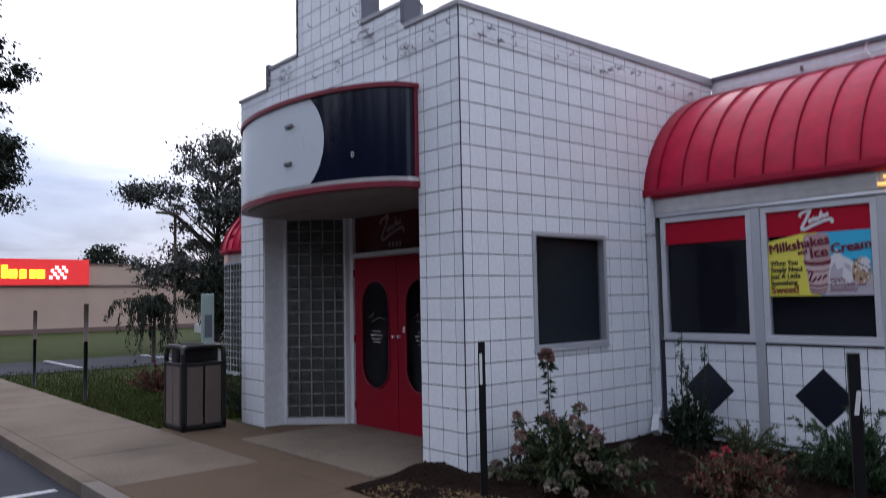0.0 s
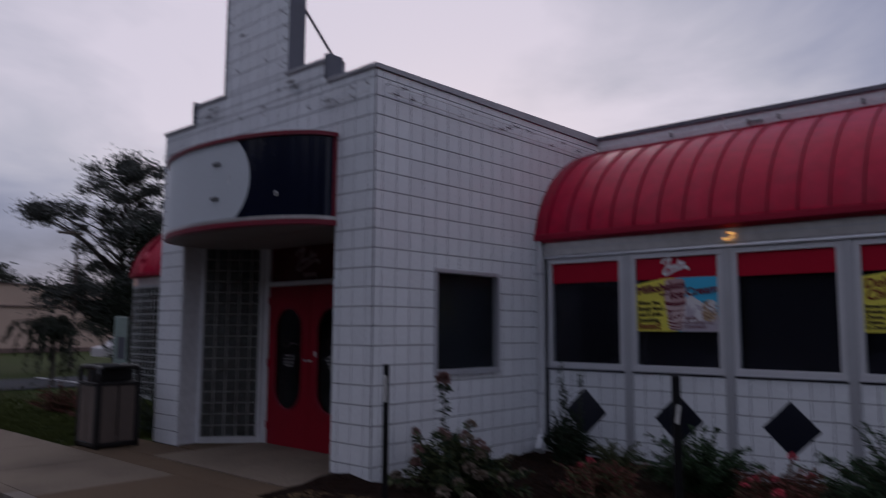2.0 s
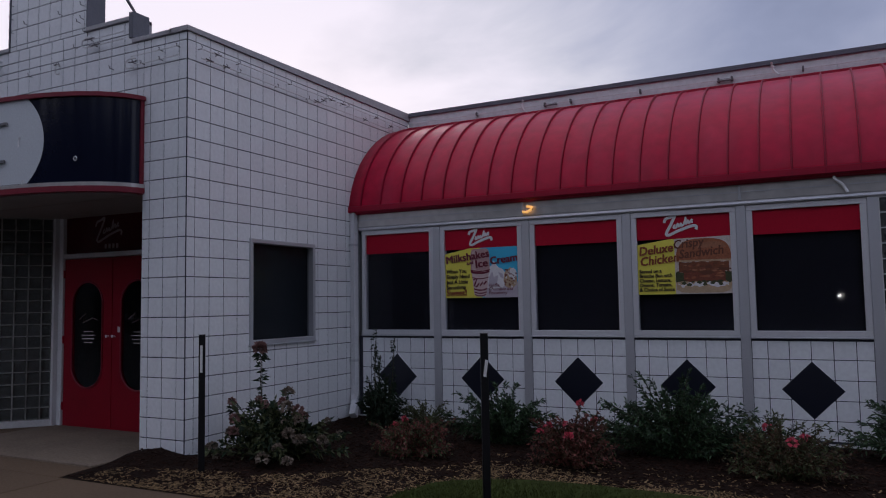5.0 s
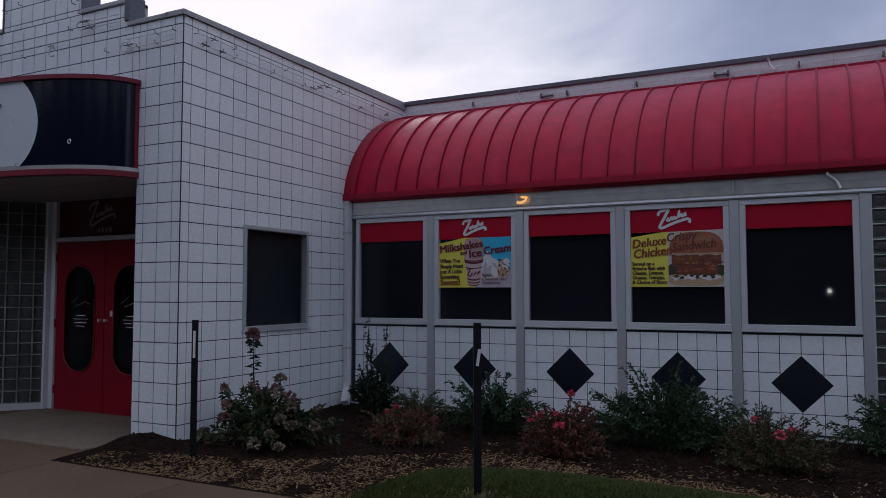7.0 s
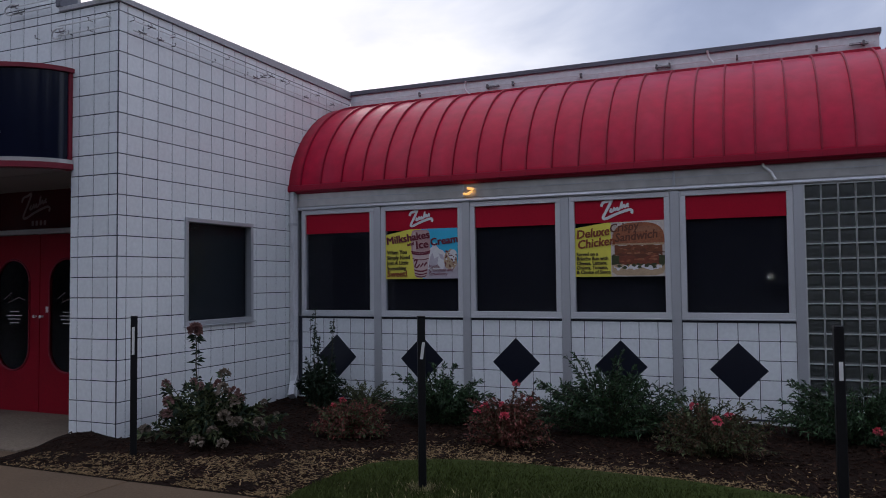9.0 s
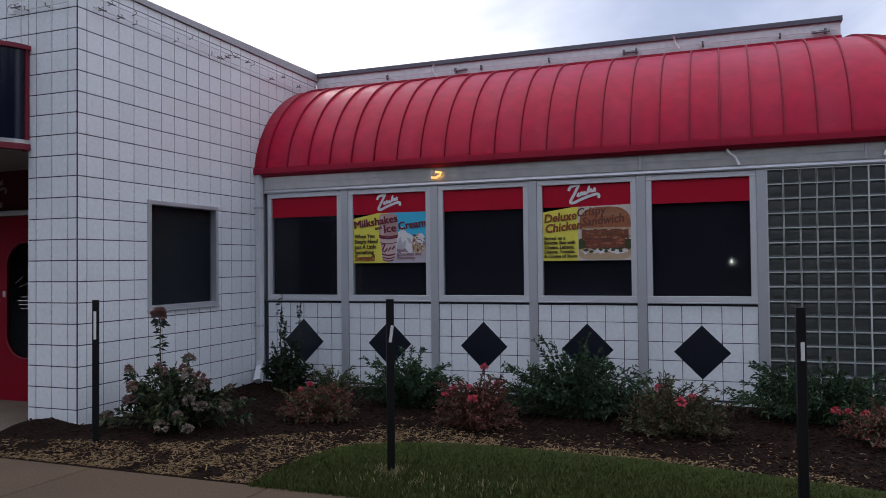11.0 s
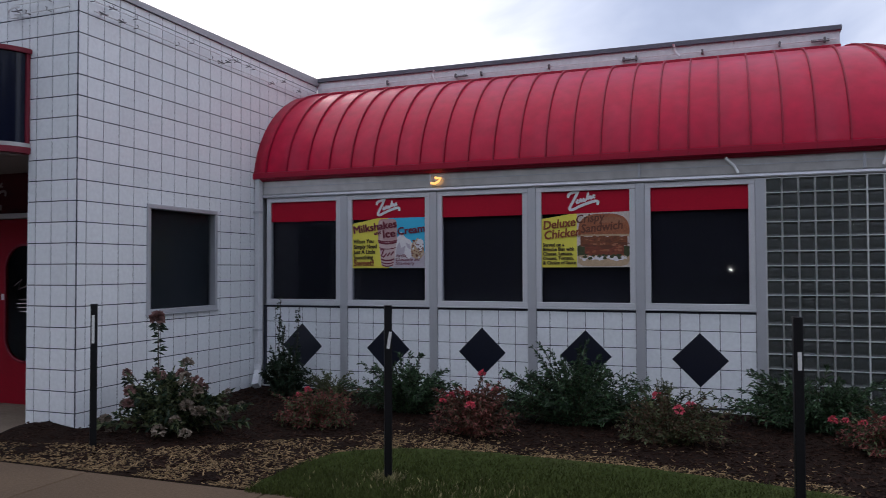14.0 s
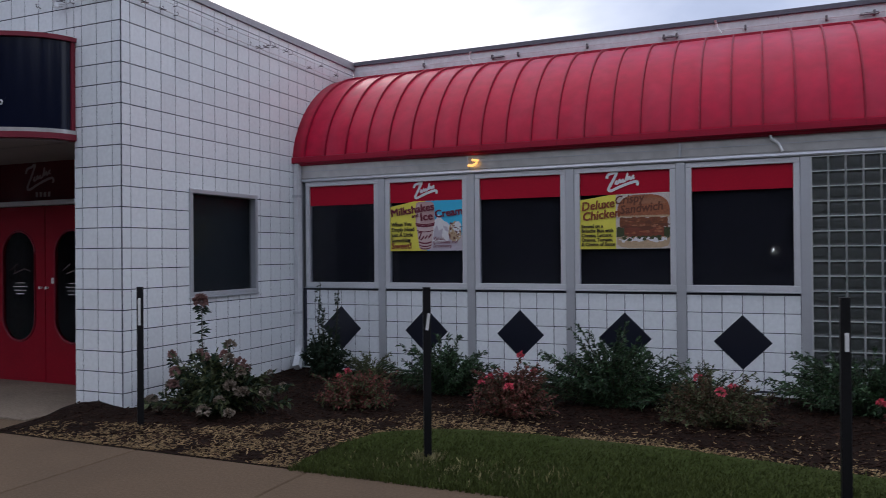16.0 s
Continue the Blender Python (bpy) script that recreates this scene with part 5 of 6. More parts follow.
for z0, z1 in ((6.05, 6.12), (5.92, 5.99), (5.80, 5.87)):
    box("socket", (-1.70, YF - 0.008, z0), (-1.66, YF + 0.001, z1), "black", rail, "dark socket slot")

# broken tube ends on the wing; the amber one models a smeared reflection
for pts, mt, lb in (([(2.50, YW - 0.06, 2.60), (2.56, YW - 0.09, 2.59), (2.62, YW - 0.09, 2.62), (2.63, YW - 0.08, 2.65), (2.55, YW - 0.06, 2.665)], "amber", "amber hook on the fascia, a smeared bright reflection made to glow"),
                    ([(5.84, YW - 0.05, 2.80), (5.86, YW - 0.07, 2.70), (5.93, YW - 0.07, 2.64), (5.97, YW - 0.06, 2.56)], "neon", "broken white glass tube hanging from the fascia"),
                    ([(7.35, YW - 0.05, 2.76), (7.34, YW - 0.06, 2.66), (7.31, YW - 0.06, 2.58)], "neon", "broken white glass tube hanging from the fascia"),
                    ([(1.95, -0.06, 4.42), (1.93, -0.08, 4.34), (1.97, -0.08, 4.26), (2.03, -0.06, 4.22)], "neon", "curled white glass tube on the parapet"),
                    ([(5.25, -0.06, 4.44), (5.27, -0.07, 4.34), (5.33, -0.07, 4.27)], "neon", "curled white glass tube on the parapet")):
    o = thing("tube_end", lb, "neon tube", at=pts[0])
    tube("glass_tube", [Vector(p) - Vector(pts[0]) for p in pts], 0.015, mt, o)
for x in (2.485, 4.955, 7.15):
    lone_box("fascia_joint", (x - 0.014, YW - 0.050, 2.555), (x + 0.014, YW - 0.03, 2.752), "alu", "grey joint strip on the fascia band", "clip", bevel=0.004)


# ---- posters ----
def poster(x0, x1, z0, z1, label):
    p = thing("poster", label, "poster", "window posters", at=(x0, YW + 0.008, z0))
    return p, x1 - x0, z1 - z0


def flat(name, parent, poly, depth, material, label=""):
    m = frame_of((0, 0, 0), (1, 0, 0), (0, 0, 1), (0, -1, 0))
    return solid(name, *plate(poly, depth - 0.0006, depth), material, parent, label, m)


def lettering(s, x, z, size, material, parent, turn=0.0, bold=0.0, width=1.0, slant=0.0):
    m = frame_of((x, -0.0105, z), (1, 0, 0), (0, 0, 1), (0, -1, 0)) @ pose(0, 0, 0, 0, 0, turn) @ Matrix.Diagonal((width, 1, 1, 1))
    return text_on(s, size, material, parent, m, bold, slant=slant)


def blob(cx, cz, rx, rz, n=22, wob=0.0, seed=0, a0=0.0, a1=2 * math.pi):
    rnd = random.Random(seed)
    return [(cx + rx * math.cos(a) * (1 + rnd.uniform(-wob, wob)), cz + rz * math.sin(a) * (1 + rnd.uniform(-wob, wob))) for a in span(a0, a1, n)[:n if a1 - a0 > 6 else n + 1]]


def arc_band(cx, rx, z, sag, t, n=10):
    """A band that curves round a cup, t high."""
    low = [(cx + rx * x, z - sag * (1 - x * x)) for x in span(-1, 1, n)]
    return low + [(x, y + t) for x, y in reversed(low)]


p, w, h = poster(1.402, 2.388, 1.572, 2.196, "milkshake and ice cream poster, yellow and blue")
flat("sheet", p, [(0, 0), (w, 0), (w, h), (0.34 * w, h), (0, 0.90 * h)], 0.002, "p_yellow")
flat("blue_field", p, [(0.52 * w, 0.0), (w, 0.0), (w, h), (0.50 * w, h)], 0.0030, "p_cyan")
flat("pale_field", p, [(0.55 * w, 0), (w, 0), (w, 0.30 * h), (0.93 * w, 0.36 * h), (0.75 * w, 0.33 * h), (0.57 * w, 0.38 * h)], 0.0036, "p_lilac", "pale lilac print field")
flat("ice_cream", p, [(0.58 * w, 0.20 * h), (0.59 * w, 0.44 * h), (0.62 * w, 0.60 * h), (0.65 * w, 0.64 * h), (0.68 * w, 0.73 * h), (0.71 * w, 0.66 * h), (0.75 * w, 0.59 * h), (0.80 * w, 0.56 * h), (0.84 * w, 0.48 * h), (0.86 * w, 0.30 * h), (0.80 * w, 0.19 * h), (0.66 * w, 0.15 * h)], 0.0042, "p_white", "white whipped ice cream")
flat("ice_cream_shade", p, [(0.60 * w, 0.22 * h), (0.62 * w, 0.42 * h), (0.66 * w, 0.52 * h), (0.68 * w, 0.40 * h), (0.74 * w, 0.44 * h), (0.72 * w, 0.26 * h)], 0.0047, "p_lilac")
flat("ice_cream_shade", p, [(0.74 * w, 0.50 * h), (0.80 * w, 0.47 * h), (0.82 * w, 0.36 * h), (0.77 * w, 0.40 * h)], 0.0047, "p_lilac")
flat("sundae", p, blob(0.905 * w, 0.37 * h, 0.088 * w, 0.20 * h, 30, 0.10, 4), 0.0052, "p_cream", "nut-topped sundae")
flat("sundae_top", p, blob(0.935 * w, 0.46 * h, 0.05 * w, 0.12 * h, 20, 0.12, 5), 0.0058, "p_white")
rnd = random.Random(8)
for k in range(40):
    cx, cz = rnd.uniform(0.83, 0.985) * w, rnd.uniform(0.20, 0.55) * h
    flat("sprinkle", p, blob(cx, cz, rnd.uniform(0.008, 0.017) * w, rnd.uniform(0.010, 0.024) * h, 5, 0.3, k), 0.0064, ("p_purple", "p_meat", "p_crust_ink", "p_white")[k % 4])
flat("shake", p, [(0.365 * w, 0.50 * h), (0.36 * w, 0.86 * h), (0.375 * w, 0.96 * h), (0.41 * w, 0.985 * h), (0.58 * w, 0.985 * h), (0.61 * w, 0.95 * h), (0.625 * w, 0.86 * h), (0.625 * w, 0.50 * h)], 0.0050, "p_pink", "pink milkshake under a clear lid")
flat("shake_light", p, [(0.385 * w, 0.56 * h), (0.385 * w, 0.92 * h), (0.42 * w, 0.95 * h), (0.43 * w, 0.56 * h)], 0.0056, "p_shake_light")
flat("cup", p, [(0.375 * w, 0.52 * h), (0.615 * w, 0.52 * h), (0.58 * w, 0.06 * h), (0.54 * w, 0.02 * h), (0.45 * w, 0.02 * h), (0.41 * w, 0.06 * h)], 0.0062, "p_shake_light", "printed paper cup")
for z, t, r in ((0.545, 0.022, 0.135), (0.500, 0.040, 0.125), (0.40, 0.018, 0.115), (0.165, 0.030, 0.090), (0.105, 0.024, 0.085), (0.055, 0.022, 0.075)):
    flat("cup_band", p, arc_band(0.495 * w, r * w, z * h, 0.030 * h, t * h), 0.0070, "p_purple")
v, f = tube_data([(x * w, z * h, 0) for x, z in ((0.40, 0.36), (0.45, 0.39), (0.41, 0.24), (0.44, 0.22), (0.48, 0.29), (0.49, 0.24), (0.53, 0.31), (0.54, 0.26), (0.58, 0.33))], 0.011, 6)
solid("cup_swash", [(x, y, z * 0.08 + 0.0078) for x, y, z in v], f, "p_purple", p, "maroon flourish on the cup", frame_of((0, 0, 0), (1, 0, 0), (0, 0, 1), (0, -1, 0)))
lettering("Milkshakes", 0.015 * w, 0.70 * h, 0.132, "p_purple", p, 7, 0.0048, 1.06)
lettering("and", 0.31 * w, 0.665 * h, 0.060, "p_purple", p, 7, 0.0026, 1.1)
lettering("Ice", 0.43 * w, 0.60 * h, 0.138, "p_purple", p, 6, 0.0048, 1.1)
lettering("Cream", 0.635 * w, 0.655 * h, 0.132, "p_purple", p, 6, 0.0048, 1.02)
for k, s in enumerate(("When You", "Simply Need", "Just A Little", "Something")):
    lettering(s, 0.02 * w, (0.50 - 0.108 * k) * h, 0.070, "p_dark", p, 1, 0.0030, 0.90)
lettering("Sweet!", 0.02 * w, 0.045 * h, 0.104, "p_brown_ink", p, 1, 0.0046, 1.0)
for k, s in enumerate(("Vanilla,", "Chocolate and", "Strawberry")):
    lettering(s, 0.605 * w, (0.215 - 0.075 * k) * h, 0.058, "p_purple", p, 0, 0.0008, 0.95, 0.25)
flourish(p, 0.30, frame_of((0.50 * w, -0.006, 1.165 * h), (1, 0, 0), (0, 0, 1), (0, -1, 0)))


def bun(cx, cz, rx, rz, n=26, power=3.0):
    """A flattened dome with full shoulders."""
    out = []
    for a in span(0, math.pi, n):
        c, q = math.cos(a), max(0.0, math.sin(a))
        out.append((cx + rx * math.copysign(abs(c) ** (2 / power), c), cz + rz * q ** (2 / power)))
    return out


def ragged(x0, x1, z0, z1, n, wob, seed):
    """A band with torn upper and lower edges."""
    rnd = random.Random(seed)
    low = [(x, z0 + rnd.uniform(-wob, wob)) for x in span(x0, x1, n)]
    top = [(x, z1 + rnd.uniform(-wob, wob)) for x in span(x0, x1, n)]
    return low + top[::-1]


p, w, h = poster(3.842, 4.846, 1.572, 2.194, "deluxe chicken sandwich poster, yellow with a burger")
flat("sheet", p, [(0, 0), (w, 0), (w, h), (0.34 * w, 0.98 * h), (0, 0.90 * h)], 0.002, "p_yellow")
flat("photo_field", p, [(0.41 * w, 0), (w, 0), (w, h), (0.41 * w, 0.98 * h)], 0.0030, "p_photo")
flat("lower_bun", p, [(0.42 * w, 0.08 * h), (0.47 * w, 0.03 * h), (0.56 * w, 0.015 * h), (0.90 * w, 0.015 * h), (0.97 * w, 0.05 * h), (0.99 * w, 0.12 * h), (0.99 * w, 0.22 * h), (0.42 * w, 0.22 * h)], 0.0036, "p_cream", "toasted bottom bun")
flat("lettuce", p, ragged(0.415 * w, 0.995 * w, 0.20 * h, 0.40 * h, 22, 0.030 * h, 5), 0.0042, "p_green", "dark lettuce")
flat("sauce", p, ragged(0.44 * w, 0.96 * w, 0.135 * h, 0.185 * h, 26, 0.028 * h, 2), 0.0048, "p_white", "white sauce along the bun")
for k, (x, z) in enumerate(((0.50, 0.19), (0.56, 0.16), (0.66, 0.20), (0.72, 0.17), (0.80, 0.19), (0.88, 0.17))):
    flat("lettuce_tip", p, blob(x * w, z * h, 0.026 * w, 0.030 * h, 9, 0.3, 40 + k), 0.0053, "p_green")
flat("crust", p, ragged(0.50 * w, 0.93 * w, 0.225 * h, 0.44 * h, 24, 0.022 * h, 6), 0.0058, "p_patty", "crisp chicken crust")
flat("crust_upper", p, ragged(0.45 * w, 0.97 * w, 0.385 * h, 0.565 * h, 20, 0.024 * h, 16), 0.0064, "p_meat", "upper crust of the chicken")
for k, (x0, x1, z, t) in enumerate(((0.44, 0.66, 0.405, 0.014), (0.66, 0.82, 0.385, 0.022), (0.80, 0.98, 0.43, 0.012), (0.50, 0.62, 0.50, 0.008), (0.72, 0.80, 0.48, 0.026))):
    flat("crust_gap", p, blob((x0 + x1) / 2 * w, (z - t / 2) * h, (x1 - x0) / 2 * w, (t + 0.012) * h, 14, 0.35, 60 + k), 0.0070, "p_crust_ink", "dark fold in the crust")
for k in range(34):
    rr = random.Random(90 + k)
    x, z = rr.uniform(0.51, 0.92), rr.uniform(0.25, 0.54)
    flat("crumb", p, blob(x * w, z * h, rr.uniform(0.010, 0.030) * w, rr.uniform(0.010, 0.022) * h, 7, 0.35, 200 + k), 0.0072 + 0.00002 * k, ("p_bun", "p_patty", "p_crumb")[k % 3])
flat("cheese", p, ragged(0.425 * w, 0.99 * w, 0.565 * h, 0.598 * h, 16, 0.008 * h, 21), 0.0080, "p_cream", "pale cut edge of the bun")
flat("upper_bun", p, bun(0.710 * w, 0.595 * h, 0.285 * w, 0.375 * h), 0.0086, "p_bun", "top bun")
flat("bun_shine", p, bun(0.80 * w, 0.80 * h, 0.15 * w, 0.11 * h, 16, 2.2), 0.0090, "p_crumb", "lighter crown of the bun")
lettering("Deluxe", 0.02 * w, 0.70 * h, 0.138, "p_brown_ink", p, 6, 0.0044, 0.94, 0.2)
lettering("Crispy", 0.395 * w, 0.80 * h, 0.136, "p_crust_ink", p, 5, 0.0030, 0.90, 0.2)
lettering("Chicken", 0.03 * w, 0.515 * h, 0.138, "p_brown_ink", p, 6, 0.0044, 0.94, 0.2)
lettering("Sandwich", 0.455 * w, 0.625 * h, 0.136, "p_crust_ink", p, 5, 0.0030, 0.92, 0.2)
for k, s in enumerate(("Served on a", "Brioche Bun with", "Cheese, Lettuce,", "Onions, Tomato,", "& Choice of Sauce")):
    lettering(s, 0.02 * w, (0.385 - 0.083 * k) * h, 0.057, "p_dark", p, 0.5, 0.0027, 0.90)
flourish(p, 0.33, frame_of((0.48 * w, -0.006, 1.165 * h), (1, 0, 0), (0, 0, 1), (0, -1, 0)))


# ---- marker posts ----
def marker_post(x, y, top, start, length, tilt, shift, turn, group="bed marker posts"):
    p = thing("marker_post", "square black steel post with a white reflector strip", "post", group, at=(x, y, 0))
    m = pose(0, 0, 0, 0, 0, turn)
    bm = bmesh.new()
    add_box(bm, (-0.028, -0.028, -0.05), (0.028, 0.028, top), 0.005)
    bmesh.ops.transform(bm, matrix=m, verts=bm.verts)
    part("shaft", bm, "black", p)
    bm = bmesh.new()
    add_box(bm, (-0.011, -0.0315, -length / 2), (0.011, -0.0283, length / 2))
    bmesh.ops.transform(bm, matrix=pose(shift, 0, top - start - length / 2, 0, tilt, 0), verts=bm.verts)
    bmesh.ops.transform(bm, matrix=m, verts=bm.verts)
    part("reflector", bm, "reflector", p, "white reflector strip")
    bm = bmesh.new()
    add_box(bm, (-0.030, -0.030, top), (0.030, 0.030, top + 0.008), 0.003)
    bmesh.ops.transform(bm, matrix=m, verts=bm.verts)
    part("cap", bm, "black", p)
    return p


marker_post(0.614, -4.948, 1.253, 0.09, 0.245, 0.0, -0.008, 48)
marker_post(3.466, -4.993, 1.281, 0.185, 0.125, 8.0, 0.006, 30)
marker_post(6.214, -5.082, 1.252, 0.20, 0.11, 0.0, 0.004, 6)
for x, y, top in ((-8.48, -5.43, 1.66), (-12.1, -5.40, 1.55)):
    p = thing("marker_post", "thin dark post with a pale upper half", "post", "lawn marker posts", at=(x, y, -0.02))
    tube("shaft", [(0, 0, 0), (0, 0, top * 0.62)], 0.032, "black", p)
    tube("pale_top", [(0, 0, top * 0.62), (0.004, 0, top)], 0.037, "bin_panel", p, "paler upper half of the post")

# ---- waste bins ----
def waste_bin(x, y):
    b = thing("waste_bin", "square waste bin with tan panels in a black frame", "waste bin", "bin by the entrance", at=(x, y, 0))
    s, hh = 0.30, 0.86
    bm = bmesh.new()
    for sx_ in (-1, 1):
        for sy_ in (-1, 1):
            add_box(bm, (sx_ * s, sy_ * s, 0), (sx_ * (s - 0.075), sy_ * (s - 0.075), hh), 0.012)
    add_box(bm, (-s, -s, hh - 0.05), (s, s, hh), 0.01)
    add_box(bm, (-s, -s, 0.02), (s, s, 0.08), 0.01)
    part("frame", bm, "bin_black", b)
    for a in range(4):
        bm = bmesh.new()
        add_box(bm, (-s + 0.075, -s + 0.005, 0.08), (-0.012, -s + 0.03, hh - 0.05), 0.006)
        add_box(bm, (0.012, -s + 0.005, 0.08), (s - 0.075, -s + 0.03, hh - 0.05), 0.006)
        bmesh.ops.transform(bm, matrix=pose(0, 0, 0, 0, 0, 90 * a), verts=bm.verts)
        part("side_panel", bm, "bin_panel", b, "tan side panel")
    for sx_ in (-1, 1):
        for sy_ in (-1, 1):
            box("hood_post", (sx_ * s, sy_ * s, hh), (sx_ * (s - 0.055), sy_ * (s - 0.055), hh + 0.13), "bin_black", b, "", 0.012)
    box("hood_core", (-0.10, -s + 0.02, hh - 0.01), (0.10, s - 0.02, hh + 0.17), "bin_black", b, "black divider under the hood", 0.02)
    for sy_ in (-1, 1):
        y0 = sy_ * (s - 0.03)
        arch = [(-s + 0.03, y0, hh + 0.10), (-s + 0.035, y0, hh + 0.16), (-s + 0.08, y0, hh + 0.195), (0, y0, hh + 0.20), (s - 0.08, y0, hh + 0.195), (s - 0.035, y0, hh + 0.16), (s - 0.03, y0, hh + 0.10)]
        tube("hood_rail", arch, 0.032, "bin_black", b, "black rounded hood rail")
        tube("hood_rail", [(y, x, z) for x, y, z in arch], 0.032, "bin_black", b, "black rounded hood rail")
    box("hood_top", (-s + 0.05, -s + 0.05, hh + 0.165), (s - 0.05, s - 0.05, hh + 0.20), "bin_black", b, "black rounded hood top", 0.012)
    return b


waste_bin(-4.58, -5.17)
gm = thing("marker_sign", "pale green upright utility marker", "marker", at=(-6.3, -4.25, -0.02))
box("board", (-0.03, -0.10, 0.0), (0.03, 0.10, 1.78), "marker", gm, bevel=0.01)
box("print_band", (0.0305, -0.06, 1.10), (0.033, 0.06, 1.45), "tower_edge", gm, "dark printed patch")


# ---- plants ----
def leaf_mesh(spots, length, width, droop=0.35):
    """A folded diamond leaf at each (point, direction)."""
    v, f = [], []
    for p, d in spots:
        l, w = length * random.uniform(0.65, 1.3), width * random.uniform(0.7, 1.2)
        side_v = d.cross(Vector((random.uniform(-1, 1), random.uniform(-1, 1), random.uniform(0.2, 1))))
        if side_v.length < 1e-3:
            continue
        side_v.normalize()
        up = side_v.cross(d)
        o = len(v)
        mid = p + d * l * 0.5
        tip = p + d * l - Vector((0, 0, l * droop * random.random()))
        v += [p, mid + side_v * w / 2 + up * w * 0.15, tip, mid - side_v * w / 2 + up * w * 0.15]
        f += [(o, o + 1, o + 2), (o, o + 2, o + 3)]
    return v, f


def rand_dir(zmin=-1.0):
    while True:
        d = Vector((random.gauss(0, 1), random.gauss(0, 1), random.gauss(0, 1)))
        if d.length > 1e-3:
            d.normalize()
            if d.z >= zmin:
                return d


def shrub(name, label, at, rx, ry, hh, leaves, material, length, width, stems=26, sprays=0, category="shrub", group="", flowers=(), second=None, base=0.1, upright=0.0):
    """Stems that fan out from the base, each with leaves along it; sprays are longer shoots that break the outline."""
    sh = thing(name, label, category, group, at=(at[0], at[1], bed_z(*at) if abs(at[0]) < 11 and at[0] > -0.5 else -0.03))
    chunks, spots, tips = [], [], []
    total = stems + sprays
    for k in range(total):
        a = random.uniform(0, 2 * math.pi)
        q = math.sqrt(random.random())
        long = 1.0 + (0.50 * random.random() if k >= stems else 0.0)
        lift = math.sqrt(max(0.05, 1 - q * q * (1 - upright))) * random.uniform(0.8, 1.0)
        end = Vector((math.cos(a) * rx * q * long, math.sin(a) * ry * q * long, hh * lift * (0.9 if k < stems else random.uniform(0.9, 1.25))))
        start = Vector((end.x * base, end.y * base, 0))
        bend = Vector((end.x * 0.35, end.y * 0.35, end.z * 0.62))
        line = [start.lerp(bend, t) .lerp(bend.lerp(end, t), t) for t in span(0, 1, 6)]
        chunks.append(tube_data(line, [0.008, 0.007, 0.006, 0.005, 0.004, 0.003, 0.002], 4))
        tips.append(end)
        for _ in range(leaves // total):
            t = random.random() ** 0.7
            p = start.lerp(bend, t).lerp(bend.lerp(end, t), t)
            d = ((end - bend).normalized() * (0.5 if k < stems else 1.0) + rand_dir() * 0.8).normalized()
            spots.append((p + rand_dir() * random.uniform(0, 0.05 if k < stems else 0.015), d))
    solid("stemwork", *merge(chunks), "stem", sh)["kind"] = "stuff"
    if second:
        random.shuffle(spots)
        cut = int(len(spots) * second[1])
        solid("foliage", *leaf_mesh(spots[:cut], length, width), second[0], sh)["kind"] = "stuff"
        spots = spots[cut:]
    solid("foliage", *leaf_mesh(spots, length, width), material, sh)["kind"] = "stuff"
    for mt, n, rr, lo in flowers:
        for p in random.sample([t for t in tips if t.z > hh * lo], min(n, len([t for t in tips if t.z > hh * lo]))):
            flower_head(sh, p, rr * random.uniform(0.8, 1.2), mt)
    return sh


def flower_head(parent, p, r, material, n=46):
    spots = []
    for _ in range(n):
        d = rand_dir(-0.5)
        spots.append((Vector(p) + d * r * 0.45, (d + rand_dir() * 0.5).normalized()))
    v, f = leaf_mesh(spots, r * 0.6, r * 0.62, 0.1)
    return solid("flower_head", v, f, material, parent)


random.seed(21)
# hydrangea by the corner
hy = shrub("hydrangea", "hydrangea bush with faded pink and cream flower heads", (0.84, -4.22), 0.64, 0.40, 0.56, 5600, "leaf_dark", 0.070, 0.030, 56, 26, second=("leaf_olive", 0.55),
           flowers=(("petal_pale", 7, 0.045, 0.12), ("petal", 6, 0.048, 0.5)))
tube("tall_stem", [(-0.20, 0.08, 0.35), (-0.30, 0.16, 0.70), (-0.33, 0.20, 0.90), (-0.34, 0.20, 1.03)], [0.008, 0.006, 0.005, 0.005], "stem", hy)
sp = []
for k in range(38):
    t = random.random()
    sp.append((Vector((-0.26 - 0.07 * t, 0.13 + 0.07 * t, 0.50 + 0.50 * t)), Vector((math.cos(k * 2.4), math.sin(k * 2.4), 0.25)).normalized()))
for k in range(14):
    sp.append((Vector((-0.335, 0.20, 0.93 + 0.005 * k)), Vector((math.cos(k * 2.4), math.sin(k * 2.4), -0.1)).normalized()))
solid("foliage", *leaf_mesh(sp, 0.085, 0.040), "leaf_dark", hy)
flower_head(hy, (-0.345, 0.20, 1.045), 0.080, "petal", 190)
tube("side_stem", [(0.0, 0.08, 0.35), (0.03, 0.14, 0.50), (0.04, 0.18, 0.60)], 0.005, "stem", hy)
flower_head(hy, (0.04, 0.18, 0.615), 0.066, "petal_pale", 80)
sp = []
for k in range(18):
    a = k * 2.4
    sp.append((Vector((0.01 + 0.002 * k, 0.14, 0.42 + 0.011 * k)), Vector((math.cos(a), math.sin(a), 0.4)).normalized()))
solid("foliage", *leaf_mesh(sp, 0.08, 0.035), "leaf", hy)
